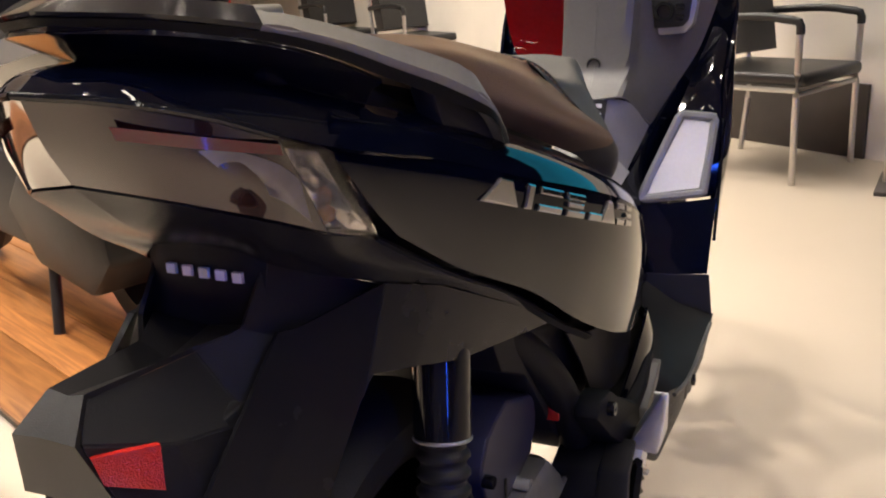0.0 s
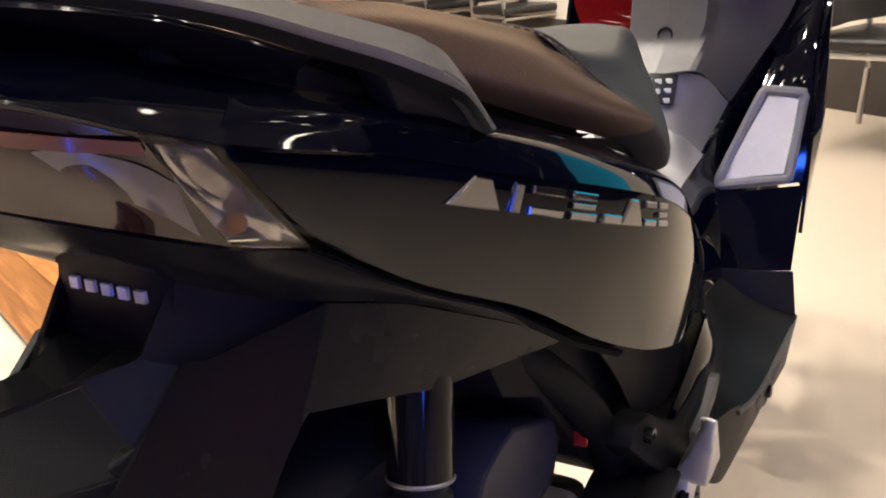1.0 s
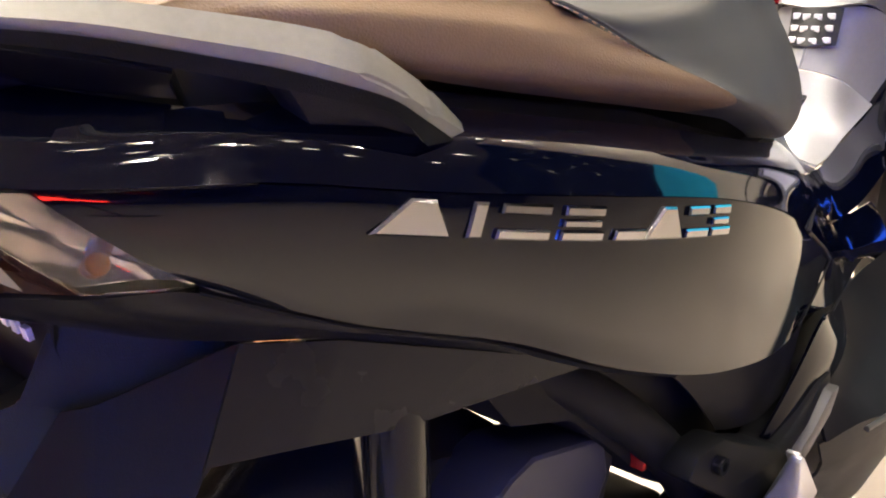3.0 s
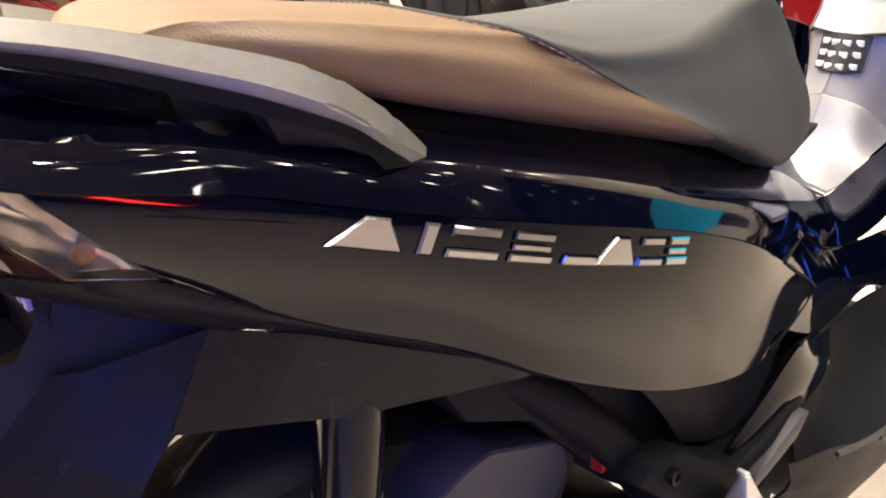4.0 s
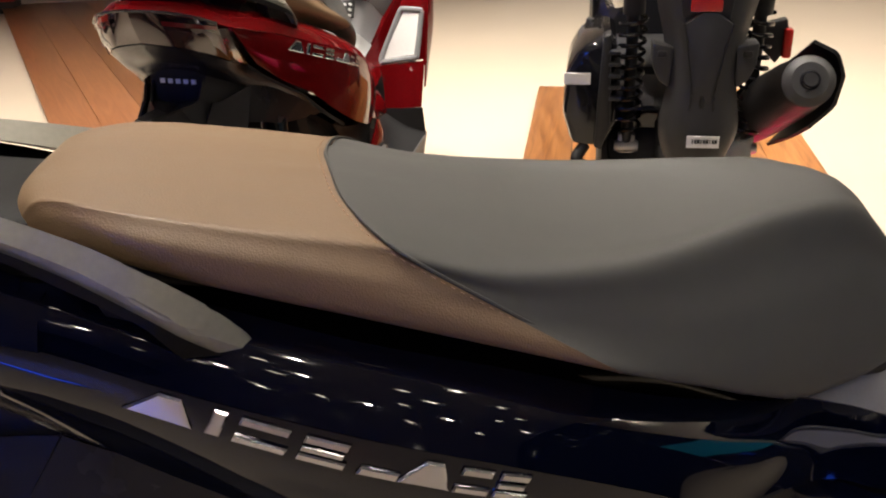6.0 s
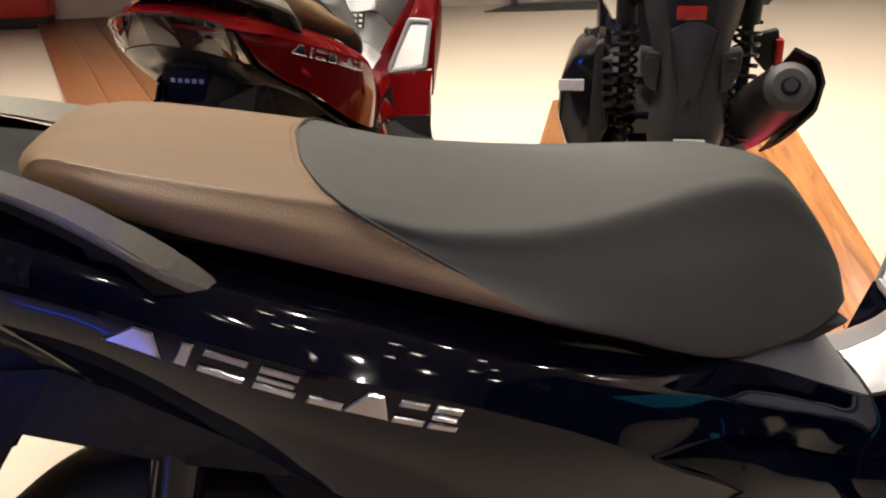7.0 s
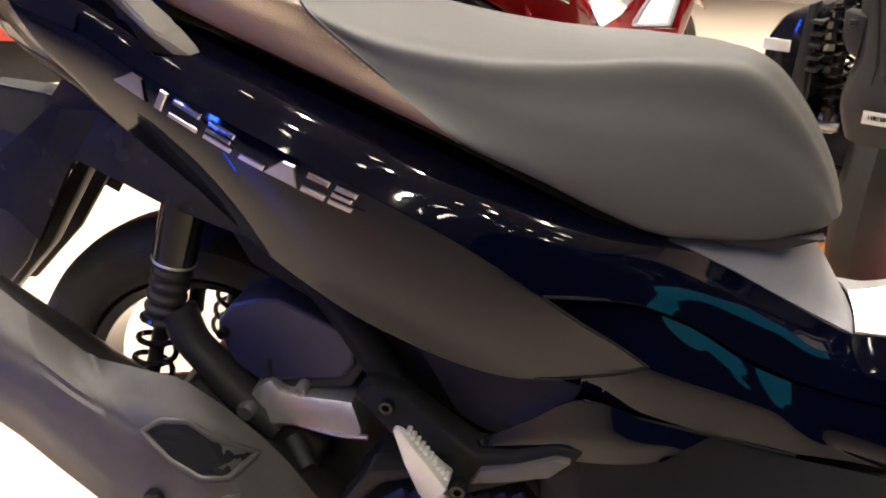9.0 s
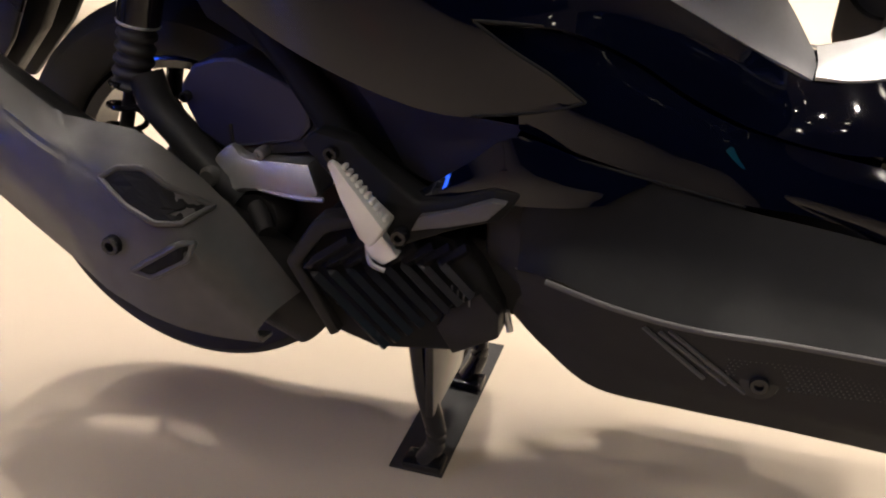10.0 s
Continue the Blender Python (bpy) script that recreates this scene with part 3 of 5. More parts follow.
        part("mid_cover", fix(shell(fair([
            [(.352, -.139, .558), (.425, -.121, .550), (.482, -.101, .5245), (.541, -.085, .4885), (.607, -.073, .462), (.740, -.066, .436)],
            [(.372, -.138, .534), (.447, -.127, .518), (.503, -.109, .497), (.552, -.093, .468), (.612, -.081, .443), (.742, -.072, .414)],
            [(.388, -.140, .504), (.452, -.133, .484), (.520, -.116, .466), (.570, -.099, .445), (.620, -.090, .424), (.743, -.078, .392)],
            [(.391, -.140, .468), (.450, -.132, .449), (.511, -.117, .429), (.580, -.096, .409), (.679, -.085, .391), (.745, -.080, .352)]], 3, 2, share=1), 56, 18, .003)), paint, sc)
        part("inner_recess", fix(shell([
            [(.535, -.056, .496), (.607, -.047, .472), (.700, -.050, .458)],
            [(.540, -.056, .474), (.607, -.049, .450), (.700, -.052, .430)]], 16, 4, .002)), M_GLOSSBLACK, sc)
        part("lower_trim", fix(shell([
            [(.300, -.142, .398), (.345, -.148, .432), (.392, -.151, .465), (.450, -.137, .447), (.512, -.119, .427)],
            [(.305, -.146, .394), (.350, -.153, .415), (.400, -.156, .428), (.445, -.148, .425), (.490, -.132, .418)],
            [(.312, -.146, .390), (.355, -.152, .400), (.400, -.154, .402), (.440, -.150, .404), (.472, -.142, .408)]], 24, 9, .003, line)), paint, sc)
        part("inner_side_panel", fix(shell([
            [(.205, -.108, .508), (.260, -.112, .488), (.330, -.121, .472), (.394, -.135, .470)],
            [(.240, -.112, .465), (.285, -.118, .455), (.335, -.125, .445), (.380, -.134, .445)],
            [(.275, -.115, .410), (.295, -.120, .402), (.320, -.130, .402), (.350, -.138, .415)]], 20, 8, .002)), M_BLACK, sc)
        part("tail_strip", fix(shell([
            [(-.112, -.079, .699), (-.050, -.0985, .658), (.030, -.1160, .614), (.110, -.1300, .560), (.190, -.1375, .516)],
            [(-.110, -.074, .693), (-.048, -.094, .652), (.032, -.111, .608), (.112, -.125, .555), (.190, -.132, .511)]], 36, 4, .003)), M_PIT, sc)
        part("tail_flank", fix(shell([
            [(-.253, YC, .761), (-.239, -.030, .752), (-.200, -.060, .733), (-.160, -.0725, .715), (-.112, -.0770, .698), (-.050, -.097, .658), (.030, -.115, .615), (.106, -.127, .566)],
            [(-.215, YC, .728), (-.204, -.022, .724), (-.182, -.048, .710), (-.148, -.064, .696), (-.105, -.0780, .682), (-.050, -.096, .654), (.030, -.114, .612), (.106, -.1265, .5655)],
            [(-.170, YC, .706), (-.165, -.012, .702), (-.160, -.028, .694), (-.135, -.052, .680), (-.098, -.072, .665), (-.050, -.091, .648), (.030, -.111, .607), (.106, -.125, .564)]], 48, 12, .003)), M_FLANK, sc)
        under_tail(sc, fix)
        # tail
        tl = part("tail_lamp", fix(shell([
            [(-.276, YC, .811), (-.258, -.020, .805), (-.231, -.054, .794), (-.205, -.0765, .780)],
            [(-.268, YC, .788), (-.250, -.026, .781), (-.220, -.062, .764), (-.186, -.0765, .751)],
            [(-.254, YC, .763), (-.240, -.030, .754), (-.202, -.061, .736), (-.160, -.0725, .717)]], 36, 12, .003)), M_LENS, sc, "smoked wraparound tail lamp lens")
        part("lamp_bezel", fix(tube([(-.280, YC, .812), (-.262, -.020, .807), (-.234, -.055, .796), (-.206, -.0775, .7815)], .0022, 30, 8)), M_GLOSSBLACK, tl)
        part("indicator_lens", fix(shell([
            [(-.205, -.0768, .780), (-.189, -.0815, .7745), (-.172, -.0862, .769)],
            [(-.186, -.0768, .751), (-.165, -.0815, .744), (-.142, -.0845, .735)],
            [(-.160, -.0728, .717), (-.136, -.0765, .709), (-.111, -.0785, .701)]], 16, 10, .002)), M_GLASSLENS, tl, "clear indicator lens").visible_shadow = False
        part("indicator_bowl", fix(shell([
            [(-.204, -.070, .779), (-.185, -.066, .771), (-.168, -.076, .766)],
            [(-.186, -.066, .750), (-.160, -.056, .742), (-.140, -.072, .735)],
            [(-.158, -.066, .719), (-.134, -.066, .712), (-.110, -.072, .703)]], 9, 7, .002)), M_CLEAR, tl, "facetted silver reflector bowl")
        b = bmesh.new()
        bmesh.ops.create_uvsphere(b, u_segments=12, v_segments=8, radius=.0055, matrix=Matrix.Translation((-.146, -.064, .724)))
        part("bulb", fix(b), M_AMBER, tl, "amber bulb")
        part("light_guide", fix(shell([
            [(-.236, -.0500, .779), (-.226, -.0600, .778), (-.206, -.0730, .768), (-.191, -.0775, .756)],
            [(-.228, -.0550, .769), (-.218, -.0635, .766), (-.203, -.0735, .757), (-.187, -.0772, .744)],
            [(-.220, -.0580, .760), (-.208, -.0655, .752), (-.196, -.0720, .743), (-.181, -.0762, .729)]], 14, 8, .001)), M_GUIDE, tl, "pale light guide inside the lamp")
        part("red_lens", fix(shell([
            [(-.262, -.0210, .795), (-.236, -.0545, .786), (-.205, -.0772, .777)],
            [(-.260, -.0220, .788), (-.233, -.0555, .779), (-.203, -.0770, .771)]], 14, 4, .001)), M_DEEPRED, tl, "deep red lamp band")
        part("tail_cover", fix(shell([
            [(-.224, YC, .823), (-.206, -.014, .820), (-.165, -.034, .809), (-.126, -.056, .791), (-.083, -.085, .774)],
            [(-.238, YC, .823), (-.220, -.018, .819), (-.184, -.044, .807), (-.140, -.066, .788), (-.086, -.091, .770)],
            [(-.268, YC, .818), (-.251, -.020, .813), (-.219, -.050, .801), (-.157, -.079, .779), (-.088, -.104, .757)],
            [(-.277, YC, .812), (-.259, -.021, .806), (-.232, -.055, .795), (-.173, -.087, .770), (-.089, -.110, .747)]], 40, 14, .003)), paint, sc)
    part("tail_inner", prism([(-.175, .783), (-.09, .772), (.0, .750), (.1, .715), (.3, .645), (.45, .59), (.40, .50), (.25, .49), (.12, .56), (.0, .62), (-.1, .69), (-.175, .745)], YC - .060, YC + .060, .006), M_GLOSSBLACK, sc)
    emblem(sc)
    for f in (1, -1):
        tip = [(x, side_y(x, z) - .0005, z) for x, z in ((.352, .563), (.384, .5405), (.418, .519), (.447, .497))]
        low = [(x, side_y(x, z) - .0005, z) for x, z in ((.447, .4965), (.430, .491), (.392, .4835), (.350, .479))]
        for pts in (tip, low,
                    [(.352, crease_y(.352), .5635), (.385, -.1425, .5610), (.425, -.1275, .5555), (.482, -.1005, .5295), (.540, -.0815, .4935), (.607, -.0715, .4655)],
                    [(.395, -.1505, .4655), (.440, -.1390, .4485), (.512, -.1195, .4275), (.591, -.0985, .4050)]):
            b = tube(pts, .0015, 40, 6)
            part("panel_gap", b if f > 0 else mir(b), M_PIT, sc)

    # grab rail round the tail
    top = [(.034, -.110, .738), (.013, -.111, .762), (-.012, -.112, .783), (-.026, -.112, .794), (-.053, -.098, .806), (-.090, -.082, .819), (-.127, -.070, .831), (-.170, -.056, .842), (-.220, -.032, .851), (-.240, YC, .854)]
    ridge = [(.031, -.117, .733), (.004, -.123, .752), (-.016, -.124, .768), (-.028, -.121, .777), (-.057, -.106, .793), (-.090, -.091, .806), (-.128, -.079, .821), (-.176, -.066, .834), (-.236, -.040, .845), (-.260, YC, .849)]
    keel = [(-.008, -.126, .741), (-.016, -.126, .752), (-.025, -.123, .763), (-.042, -.114, .771), (-.072, -.100, .785), (-.103, -.085, .799), (-.137, -.075, .813), (-.179, -.063, .827), (-.232, -.036, .838), (-.254, YC, .842)]
    inner = [(.006, -.106, .744), (.0, -.100, .756), (-.014, -.099, .768), (-.033, -.096, .781), (-.060, -.078, .793), (-.094, -.064, .806), (-.128, -.054, .819), (-.166, -.042, .831), (-.206, -.020, .840), (-.222, YC, .843)]
    loops = []
    for r in (top, ridge, keel, inner):
        h = [Vector(r[k]).lerp(Vector(r[k + 1]), i / 6) for k in range(len(r) - 1) for i in range(6)] + [Vector(r[-1])]
        for _ in range(5):
            h = [h[0]] + [(a + b * 2 + c) / 4 for a, b, c in zip(h, h[1:], h[2:])] + [h[-1]]
        loops.append(h + [Vector((p.x, 2 * YC - p.y, p.z)) for p in h[-2::-1]])
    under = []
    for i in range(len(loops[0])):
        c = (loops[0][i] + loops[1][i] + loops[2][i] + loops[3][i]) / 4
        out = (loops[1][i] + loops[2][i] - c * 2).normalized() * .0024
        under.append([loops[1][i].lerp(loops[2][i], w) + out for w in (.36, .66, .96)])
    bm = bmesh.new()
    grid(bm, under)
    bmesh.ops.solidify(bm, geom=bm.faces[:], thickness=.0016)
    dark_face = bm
    bm = bmesh.new()
    rings = [[bm.verts.new(l[i]) for l in loops] for i in range(len(loops[0]))]
    for p, q in zip(rings, rings[1:]):
        for k in range(4):
            bm.faces.new((p[k], p[(k + 1) % 4], q[(k + 1) % 4], q[k]))
    bm.faces.new(rings[0])
    bm.faces.new(rings[-1][::-1])
    long_edges = [e for p, q in zip(rings, rings[1:]) for k in range(4) for e in [bm.edges.get((p[k], q[k]))]]
    bmesh.ops.bevel(bm, geom=long_edges, offset=.0016, segments=2, affect="EDGES", clamp_overlap=True)
    gr = part("grab_rail", bm, M_RAIL, sc, "satin grey angular grab rail round the tail", sharp=30)
    bm = bmesh.new()
    rings = []
    for i in range(len(loops[0])):
        if loops[1][i].x < -.186:
            c = sum((l[i] for l in loops), Vector()) / 4
            rings.append([bm.verts.new(l[i] + (l[i] - c).normalized() * .0016) for l in loops])
    for p, q in zip(rings, rings[1:]):
        for k in range(4):
            bm.faces.new((p[k], p[(k + 1) % 4], q[(k + 1) % 4], q[k]))
    bm.faces.new(rings[0])
    bm.faces.new(rings[-1][::-1])
    part("rail_end_cap", bm, M_GLOSSBLACK, gr, "gloss black rear end of the rail", sharp=30)
    for f in (1, -1):
        fix = (lambda b: b) if f > 0 else mir
        part("rail_stay", fix(prism([(-.064, .788), (-.023, .775), (-.007, .758), (.004, .741), (.016, .732), (-.046, .745), (-.054, .770)], [-.101, -.113, -.116, -.116, -.114, -.102, -.100], -.082, .003)), M_BLACK, gr)
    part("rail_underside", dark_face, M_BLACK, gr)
    part("rail_skirt", both([[(-.100, -.083, .797), (-.137, -.074, .812), (-.179, -.062, .826), (-.230, -.035, .837), (-.252, YC, .841)],
                             [(-.098, -.074, .792), (-.132, -.064, .804), (-.168, -.050, .816), (-.208, -.026, .826), (-.222, YC, .829)],
                             [(-.092, -.066, .783), (-.124, -.054, .794), (-.156, -.038, .807), (-.186, -.016, .816), (-.196, YC, .818)]], 36, 8, .003), M_GLOSSBLACK, gr)
    part("rail_plate", prism([(-.205, -.030), (-.205, .066), (-.185, .085), (-.158, .092), (-.148, .086), (-.148, -.050), (-.158, -.056), (-.185, -.049)], .832, .8445, .003, plane="xy"), M_RAIL, gr)
    part("rail_slot", box(-.172, YC - .03, .8442, .012, .050, .002, .0008), M_INK, gr)
    for k in (-1, 1):
        part("tray_bolt", lathe([(0, .006), (.006, .006), (.008, .002), (.008, -.012), (0, -.012)], "z", (-.124, YC + .032 * k, .787), 16), M_ALU, sc)
    for f in (1, -1):
        b = shell([[(.055, -.112, .720), (.095, -.122, .717), (.140, -.126, .700), (.172, -.126, .686)], [(.060, -.122, .711), (.100, -.133, .701), (.140, -.137, .688), (.168, -.133, .680)]], 16, 5, .003)
        part("under_seat_trim", b if f > 0 else mir(b), M_GLOSSBLACK, sc)

    part("tail_tray", prism([(-.165, .818), (-.100, .806), (-.040, .788), (.02, .766), (.02, .740), (-.10, .765), (-.165, .785)], -.046, YC * 2 + .046, .006), M_PIT, sc)

    # rear mudguard and plate holder
    flap = [(-.262, .605), (-.205, .625), (-.170, .575), (-.236, .470), (-.305, .395), (-.352, .395), (-.290, .470), (-.252, .560), (-.270, .585)]
    w0 = [-.030, -.052, -.066, -.058, -.050, -.044, -.052, -.050, -.040]
    pl = part("plate_holder", prism(flap, YC - .012, YC + .012, .003), M_BLACK, sc, "black plastic plate holder")
    for f in (1, -1):
        b = prism(flap, [YC + w for w in w0], [YC + w + .009 for w in w0], .002)
        part("holder_side", b if f > 0 else mir(b), M_BLACK, pl)
    part("holder_face", prism([(-.284, .600), (-.258, .560), (-.292, .468), (-.352, .395), (-.342, .395), (-.283, .471), (-.248, .565), (-.272, .606)], YC - .038, YC + .038, .002), M_BLACK, pl)
    part("reflector", polys([(-.2985, -.0095, .635), (-.270, -.0285, .631), (-.274, -.0310, .607), (-.2965, -.0130, .619)], [(0, 1, 2, 3)], .006, .001), M_REFLECT, pl, "red reflector on the mudguard flank", False)
    part("mark_recess", both([[(-.1655, YC, .706), (-.1640, -.012, .703), (-.1585, -.027, .695)], [(-.1660, YC, .680), (-.1655, -.012, .680), (-.1620, -.026, .680)], [(-.166, YC, .636), (-.166, -.016, .638), (-.160, -.034, .640)]], 14, 8, .003, line), M_PIT, sc)
    lid = [(-.166, YC, .648), (-.206, YC, .642), (-.280, YC, .654), (-.299, YC, .643), (-.287, YC, .600),
           (-.172, -.021, .655), (-.206, -.0025, .6520), (-.281, .0050, .6570), (-.298, -.0035, .641), (-.288, -.0170, .600)]
    quads = [(0, 1, 6, 5), (1, 2, 7, 6), (2, 3, 8, 7), (3, 4, 9, 8)]
    part("mudguard_top", join(polys(lid, quads, .003), mir(polys(lid, quads, .003))), M_BLACK, sc, "black moulded mudguard under the tail", sharp=8)
    for k in range(5):
        y = .045 - .0125 * k
        part("maker_mark", box(-.1665, y - .005, .6875 - .0005 * k, .003, .0072, .0068, .0004), M_WHITE, sc, "pale raised maker mark bar", False)

    # rear wheel
    wx, wz = -.035, .298
    wh = part("rear_tyre", lathe([(.178, -.036), (.186, -.048), (.205, -.056), (.225, -.055), (.240, -.042), (.248, -.020), (.250, 0), (.248, .020), (.240, .042), (.225, .055), (.205, .056), (.186, .048), (.178, .036)], "y", (wx, YC, wz), 96, True, .936), M_TYRE, sc, "black rear tyre")
    part("rear_rim", lathe([(.180, -.030), (.172, -.033), (.160, -.026), (.158, 0), (.160, .026), (.172, .033), (.180, .030)], "y", (wx, YC, wz), 72, True, .936), M_GLOSSBLACK, wh)
    part("hub", lathe([(0, -.05), (.035, -.05), (.045, -.03), (.05, .03), (.035, .05), (0, .05)], "y", (wx, YC, wz), 32), M_DARK, wh)
    for k in range(5):
        a = 2 * math.pi * k / 5 + .35
        c, s = math.cos(a), math.sin(a)
        part("spoke", tube([(wx + .04 * c, YC - .01, wz + .04 * s), (wx + .1 * c - .02 * s, YC - .012, wz + .1 * s + .02 * c), (wx + .155 * c - .008 * s, YC - .014, wz + .155 * s + .008 * c)], [.016, .011, .012], 12, 8, .7), M_GLOSSBLACK, wh)

    # shock absorbers
    for f in (1, -1):
        fix = (lambda b: b) if f > 0 else mir
        top, bot = Vector((.000, -.068, .640)), Vector((-.085, -.094, .300))
        ax = (bot - top).normalized()
        sh = part("shock_absorber", fix(tube([top, top + ax * .130], [.0235, .0225], 8, 24)), M_GLOSSBLACK, sc, "black rear shock with open coil spring")
        part("collar", fix(tube([top + ax * .1275, top + ax * .1290, top + ax * .1305], [.0226, .0236, .0226], 6, 24, smooth=False)), M_ALU, sh)
        part("coil_sleeve", fix(tube([top + ax * (.133 + .0035 * i) for i in range(20)], [.018 if i % 4 < 2 else .0215 for i in range(20)], 60, 20, smooth=False)), M_DARK, sh)
        part("rod", fix(tube([top + ax * .19, bot], .008, 4, 12)), M_DARK, sh)
        e1 = ax.cross(Vector((1, 0, 0))).normalized()
        e2 = ax.cross(e1)
        hel = [top + ax * (.195 + .150 * i / 90) + (e1 * math.cos(i / 90 * 2 * math.pi * 6) + e2 * math.sin(i / 90 * 2 * math.pi * 6)) * .0205 for i in range(91)]
        part("spring", fix(tube(hel, .0034, 180, 8)), M_GLOSSBLACK, sh)

    # exhaust
    mf = part("silencer", tube([(-.290, -.140, .505), (-.270, -.140, .493), (-.160, -.140, .425), (-.050, -.138, .358), (.060, -.128, .295), (.130, -.112, .250), (.165, -.095, .212)], [.038, .042, .043, .045, .050, .048, .040], 48, 32), M_BLACK, sc, "matt black silencer with an angular heat shield")
    part("tail_pipe", lathe([(.018, 0), (.022, 0), (.022, .02), (.018, .02)], "x", (-.30, -.145, .510), 24, True), M_DARK, mf)
    guard = [
        [(-.270, -.148, .560), (-.154, -.150, .476), (-.116, -.152, .453), (-.088, -.153, .435), (-.040, -.155, .432), (.010, -.157, .429), (.040, -.157, .412), (.072, -.155, .388), (.108, -.148, .348), (.165, -.138, .262)],
        [(-.270, -.178, .535), (-.133, -.176, .460), (-.096, -.178, .437), (-.065, -.180, .420), (-.022, -.180, .421), (.015, -.182, .420), (.040, -.183, .402), (.068, -.182, .378), (.096, -.178, .330), (.150, -.166, .252)],
        [(-.270, -.193, .510), (-.119, -.195, .446), (-.082, -.198, .424), (-.045, -.200, .405), (-.008, -.203, .386), (.018, -.205, .374), (.046, -.209, .356), (.076, -.210, .344), (.092, -.204, .312), (.141, -.184, .243)],
        [(-.270, -.198, .470), (-.125, -.204, .410), (-.086, -.208, .380), (-.050, -.211, .354), (-.015, -.213, .332), (.022, -.215, .316), (.050, -.214, .308), (.072, -.210, .314), (.090, -.201, .284), (.134, -.182, .230)],
        [(-.270, -.188, .420), (-.157, -.190, .350), (-.117, -.193, .322), (-.066, -.198, .290), (-.027, -.203, .262), (.020, -.206, .243), (.055, -.203, .232), (.080, -.196, .224), (.103, -.188, .219), (.135, -.178, .214)],
        [(-.270, -.158, .410), (-.157, -.160, .338), (-.117, -.163, .310), (-.066, -.168, .278), (-.027, -.172, .252), (.020, -.174, .234), (.055, -.172, .223), (.080, -.166, .216), (.103, -.158, .212), (.134, -.150, .209)]]
    hs = part("heat_shield", facets(guard, .004, .005), M_ENGINE, mf, "dark grey angular heat shield", sharp=60)
    skin_tree = BVHTree.FromBMesh(facets(guard, 0, 0))

    def on_guard(x, z, d):
        hit = skin_tree.ray_cast(Vector((x, -.5, z)), Vector((0, 1, 0)))[0]
        return Vector((x, (hit.y if hit is not None else -.19) - d, z))

    # dark patches laid on the shield stand in for its shaded openings
    for name, ring, d in (("shield_slot", [(-.012, .392), (.004, .402), (.030, .403), (.054, .387), (.080, .366), (.088, .360), (.074, .355), (.050, .356), (.018, .370), (.002, .382)], .0016), ("shield_notch", [(.019, .301), (.046, .319), (.073, .337), (.084, .336), (.081, .320), (.041, .297)], .0016)):
        bm = bmesh.new()
        cx, cz = sum(p[0] for p in ring) / len(ring), sum(p[1] for p in ring) / len(ring)
        steps = [1.0, .8, .6, .4, .2]
        rounds = [[bm.verts.new(on_guard(cx + (x - cx) * k, cz + (z - cz) * k, d)) for x, z in ring] for k in steps]
        rounds.insert(0, [bm.verts.new(on_guard(x, z, -.004)) for x, z in ring])
        mid = bm.verts.new(on_guard(cx, cz, d))
        n = len(ring)
        for p, q in zip(rounds, rounds[1:]):
            for i in range(n):
                bm.faces.new((p[i], p[(i + 1) % n], q[(i + 1) % n], q[i]))
        for i in range(n):
            bm.faces.new((rounds[-1][i], rounds[-1][(i + 1) % n], mid))
        so = part(name, bm, M_PIT, hs, "", False)
        part("rim", tube([on_guard(x, z, .001) for x, z in ring + ring[:1]], .0034, 60, 8, smooth=False), M_ENGINE, so)
    bolt(.002, -.2135, .328, .010, hs)
    # engine, swing arm and stays
    part("crankcase", prism([(-.09, .30), (-.02, .385), (.10, .40), (.20, .37), (.28, .32), (.30, .22), (.20, .185), (.05, .21), (-.06, .235)], YC - .085, YC + .11, .012), M_DARK, sc)
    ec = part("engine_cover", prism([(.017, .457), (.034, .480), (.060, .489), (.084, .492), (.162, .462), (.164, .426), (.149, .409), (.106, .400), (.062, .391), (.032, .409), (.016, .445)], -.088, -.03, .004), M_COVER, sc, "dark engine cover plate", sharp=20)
    part("cover_lip", prism([(.158, .468), (.172, .470), (.176, .430), (.158, .398), (.106, .388), (.062, .381), (.060, .392), (.106, .401), (.149, .410), (.164, .427)], -.084, -.04, .002), M_DARK, ec)
    part("cover_slot", box(.072, -.0885, .408, .004, .003, .024, .001), M_INK, ec)
    bolt(.024, -.089, .446, .0060, ec)
    bolt(.108, -.092, .394, .0065, ec, material=M_ALU)
    part("swing_arm", tube([(-.030, -.080, .462), (-.018, -.084, .432), (.010, -.086, .402), (.040, -.088, .372), (.080, -.086, .340)], [.020, .021, .022, .023, .024], 30, 14, .8), M_DARK, sc)
    part("arm_link", tube([(-.018, -.078, .372), (.010, -.080, .352), (.040, -.082, .330)], .010, 12, 10), M_DARK, sc)
    ac = part("alloy_case", prism([(.044, .372), (.060, .391), (.075, .402), (.086, .388), (.164, .391), (.180, .363), (.172, .353), (.113, .356), (.093, .353), (.070, .342), (.058, .350)], [-.100, -.098, -.096, -.098, -.100, -.112, -.114, -.110, -.108, -.104, -.100], -.04, .006), M_ALU, sc, "cast aluminium crankcase side", sharp=25)
    part("case_boss", lathe([(0, -.014), (.008, -.014), (.011, -.010), (.012, .010), (0, .010)], "y", (.052, -.100, .366), 20), M_ENGINE, ac)
    part("case_rib", tube([(.110, -.108, .360), (.150, -.111, .357), (.184, -.110, .358)], .003, 8, 6), M_ALU, ac)
    part("case_bolt", lathe([(0, -.006), (.006, -.006), (.007, 0), (.007, .01), (0, .01)], "y", (.047, -.100, .358), 16), M_DARK, ac)
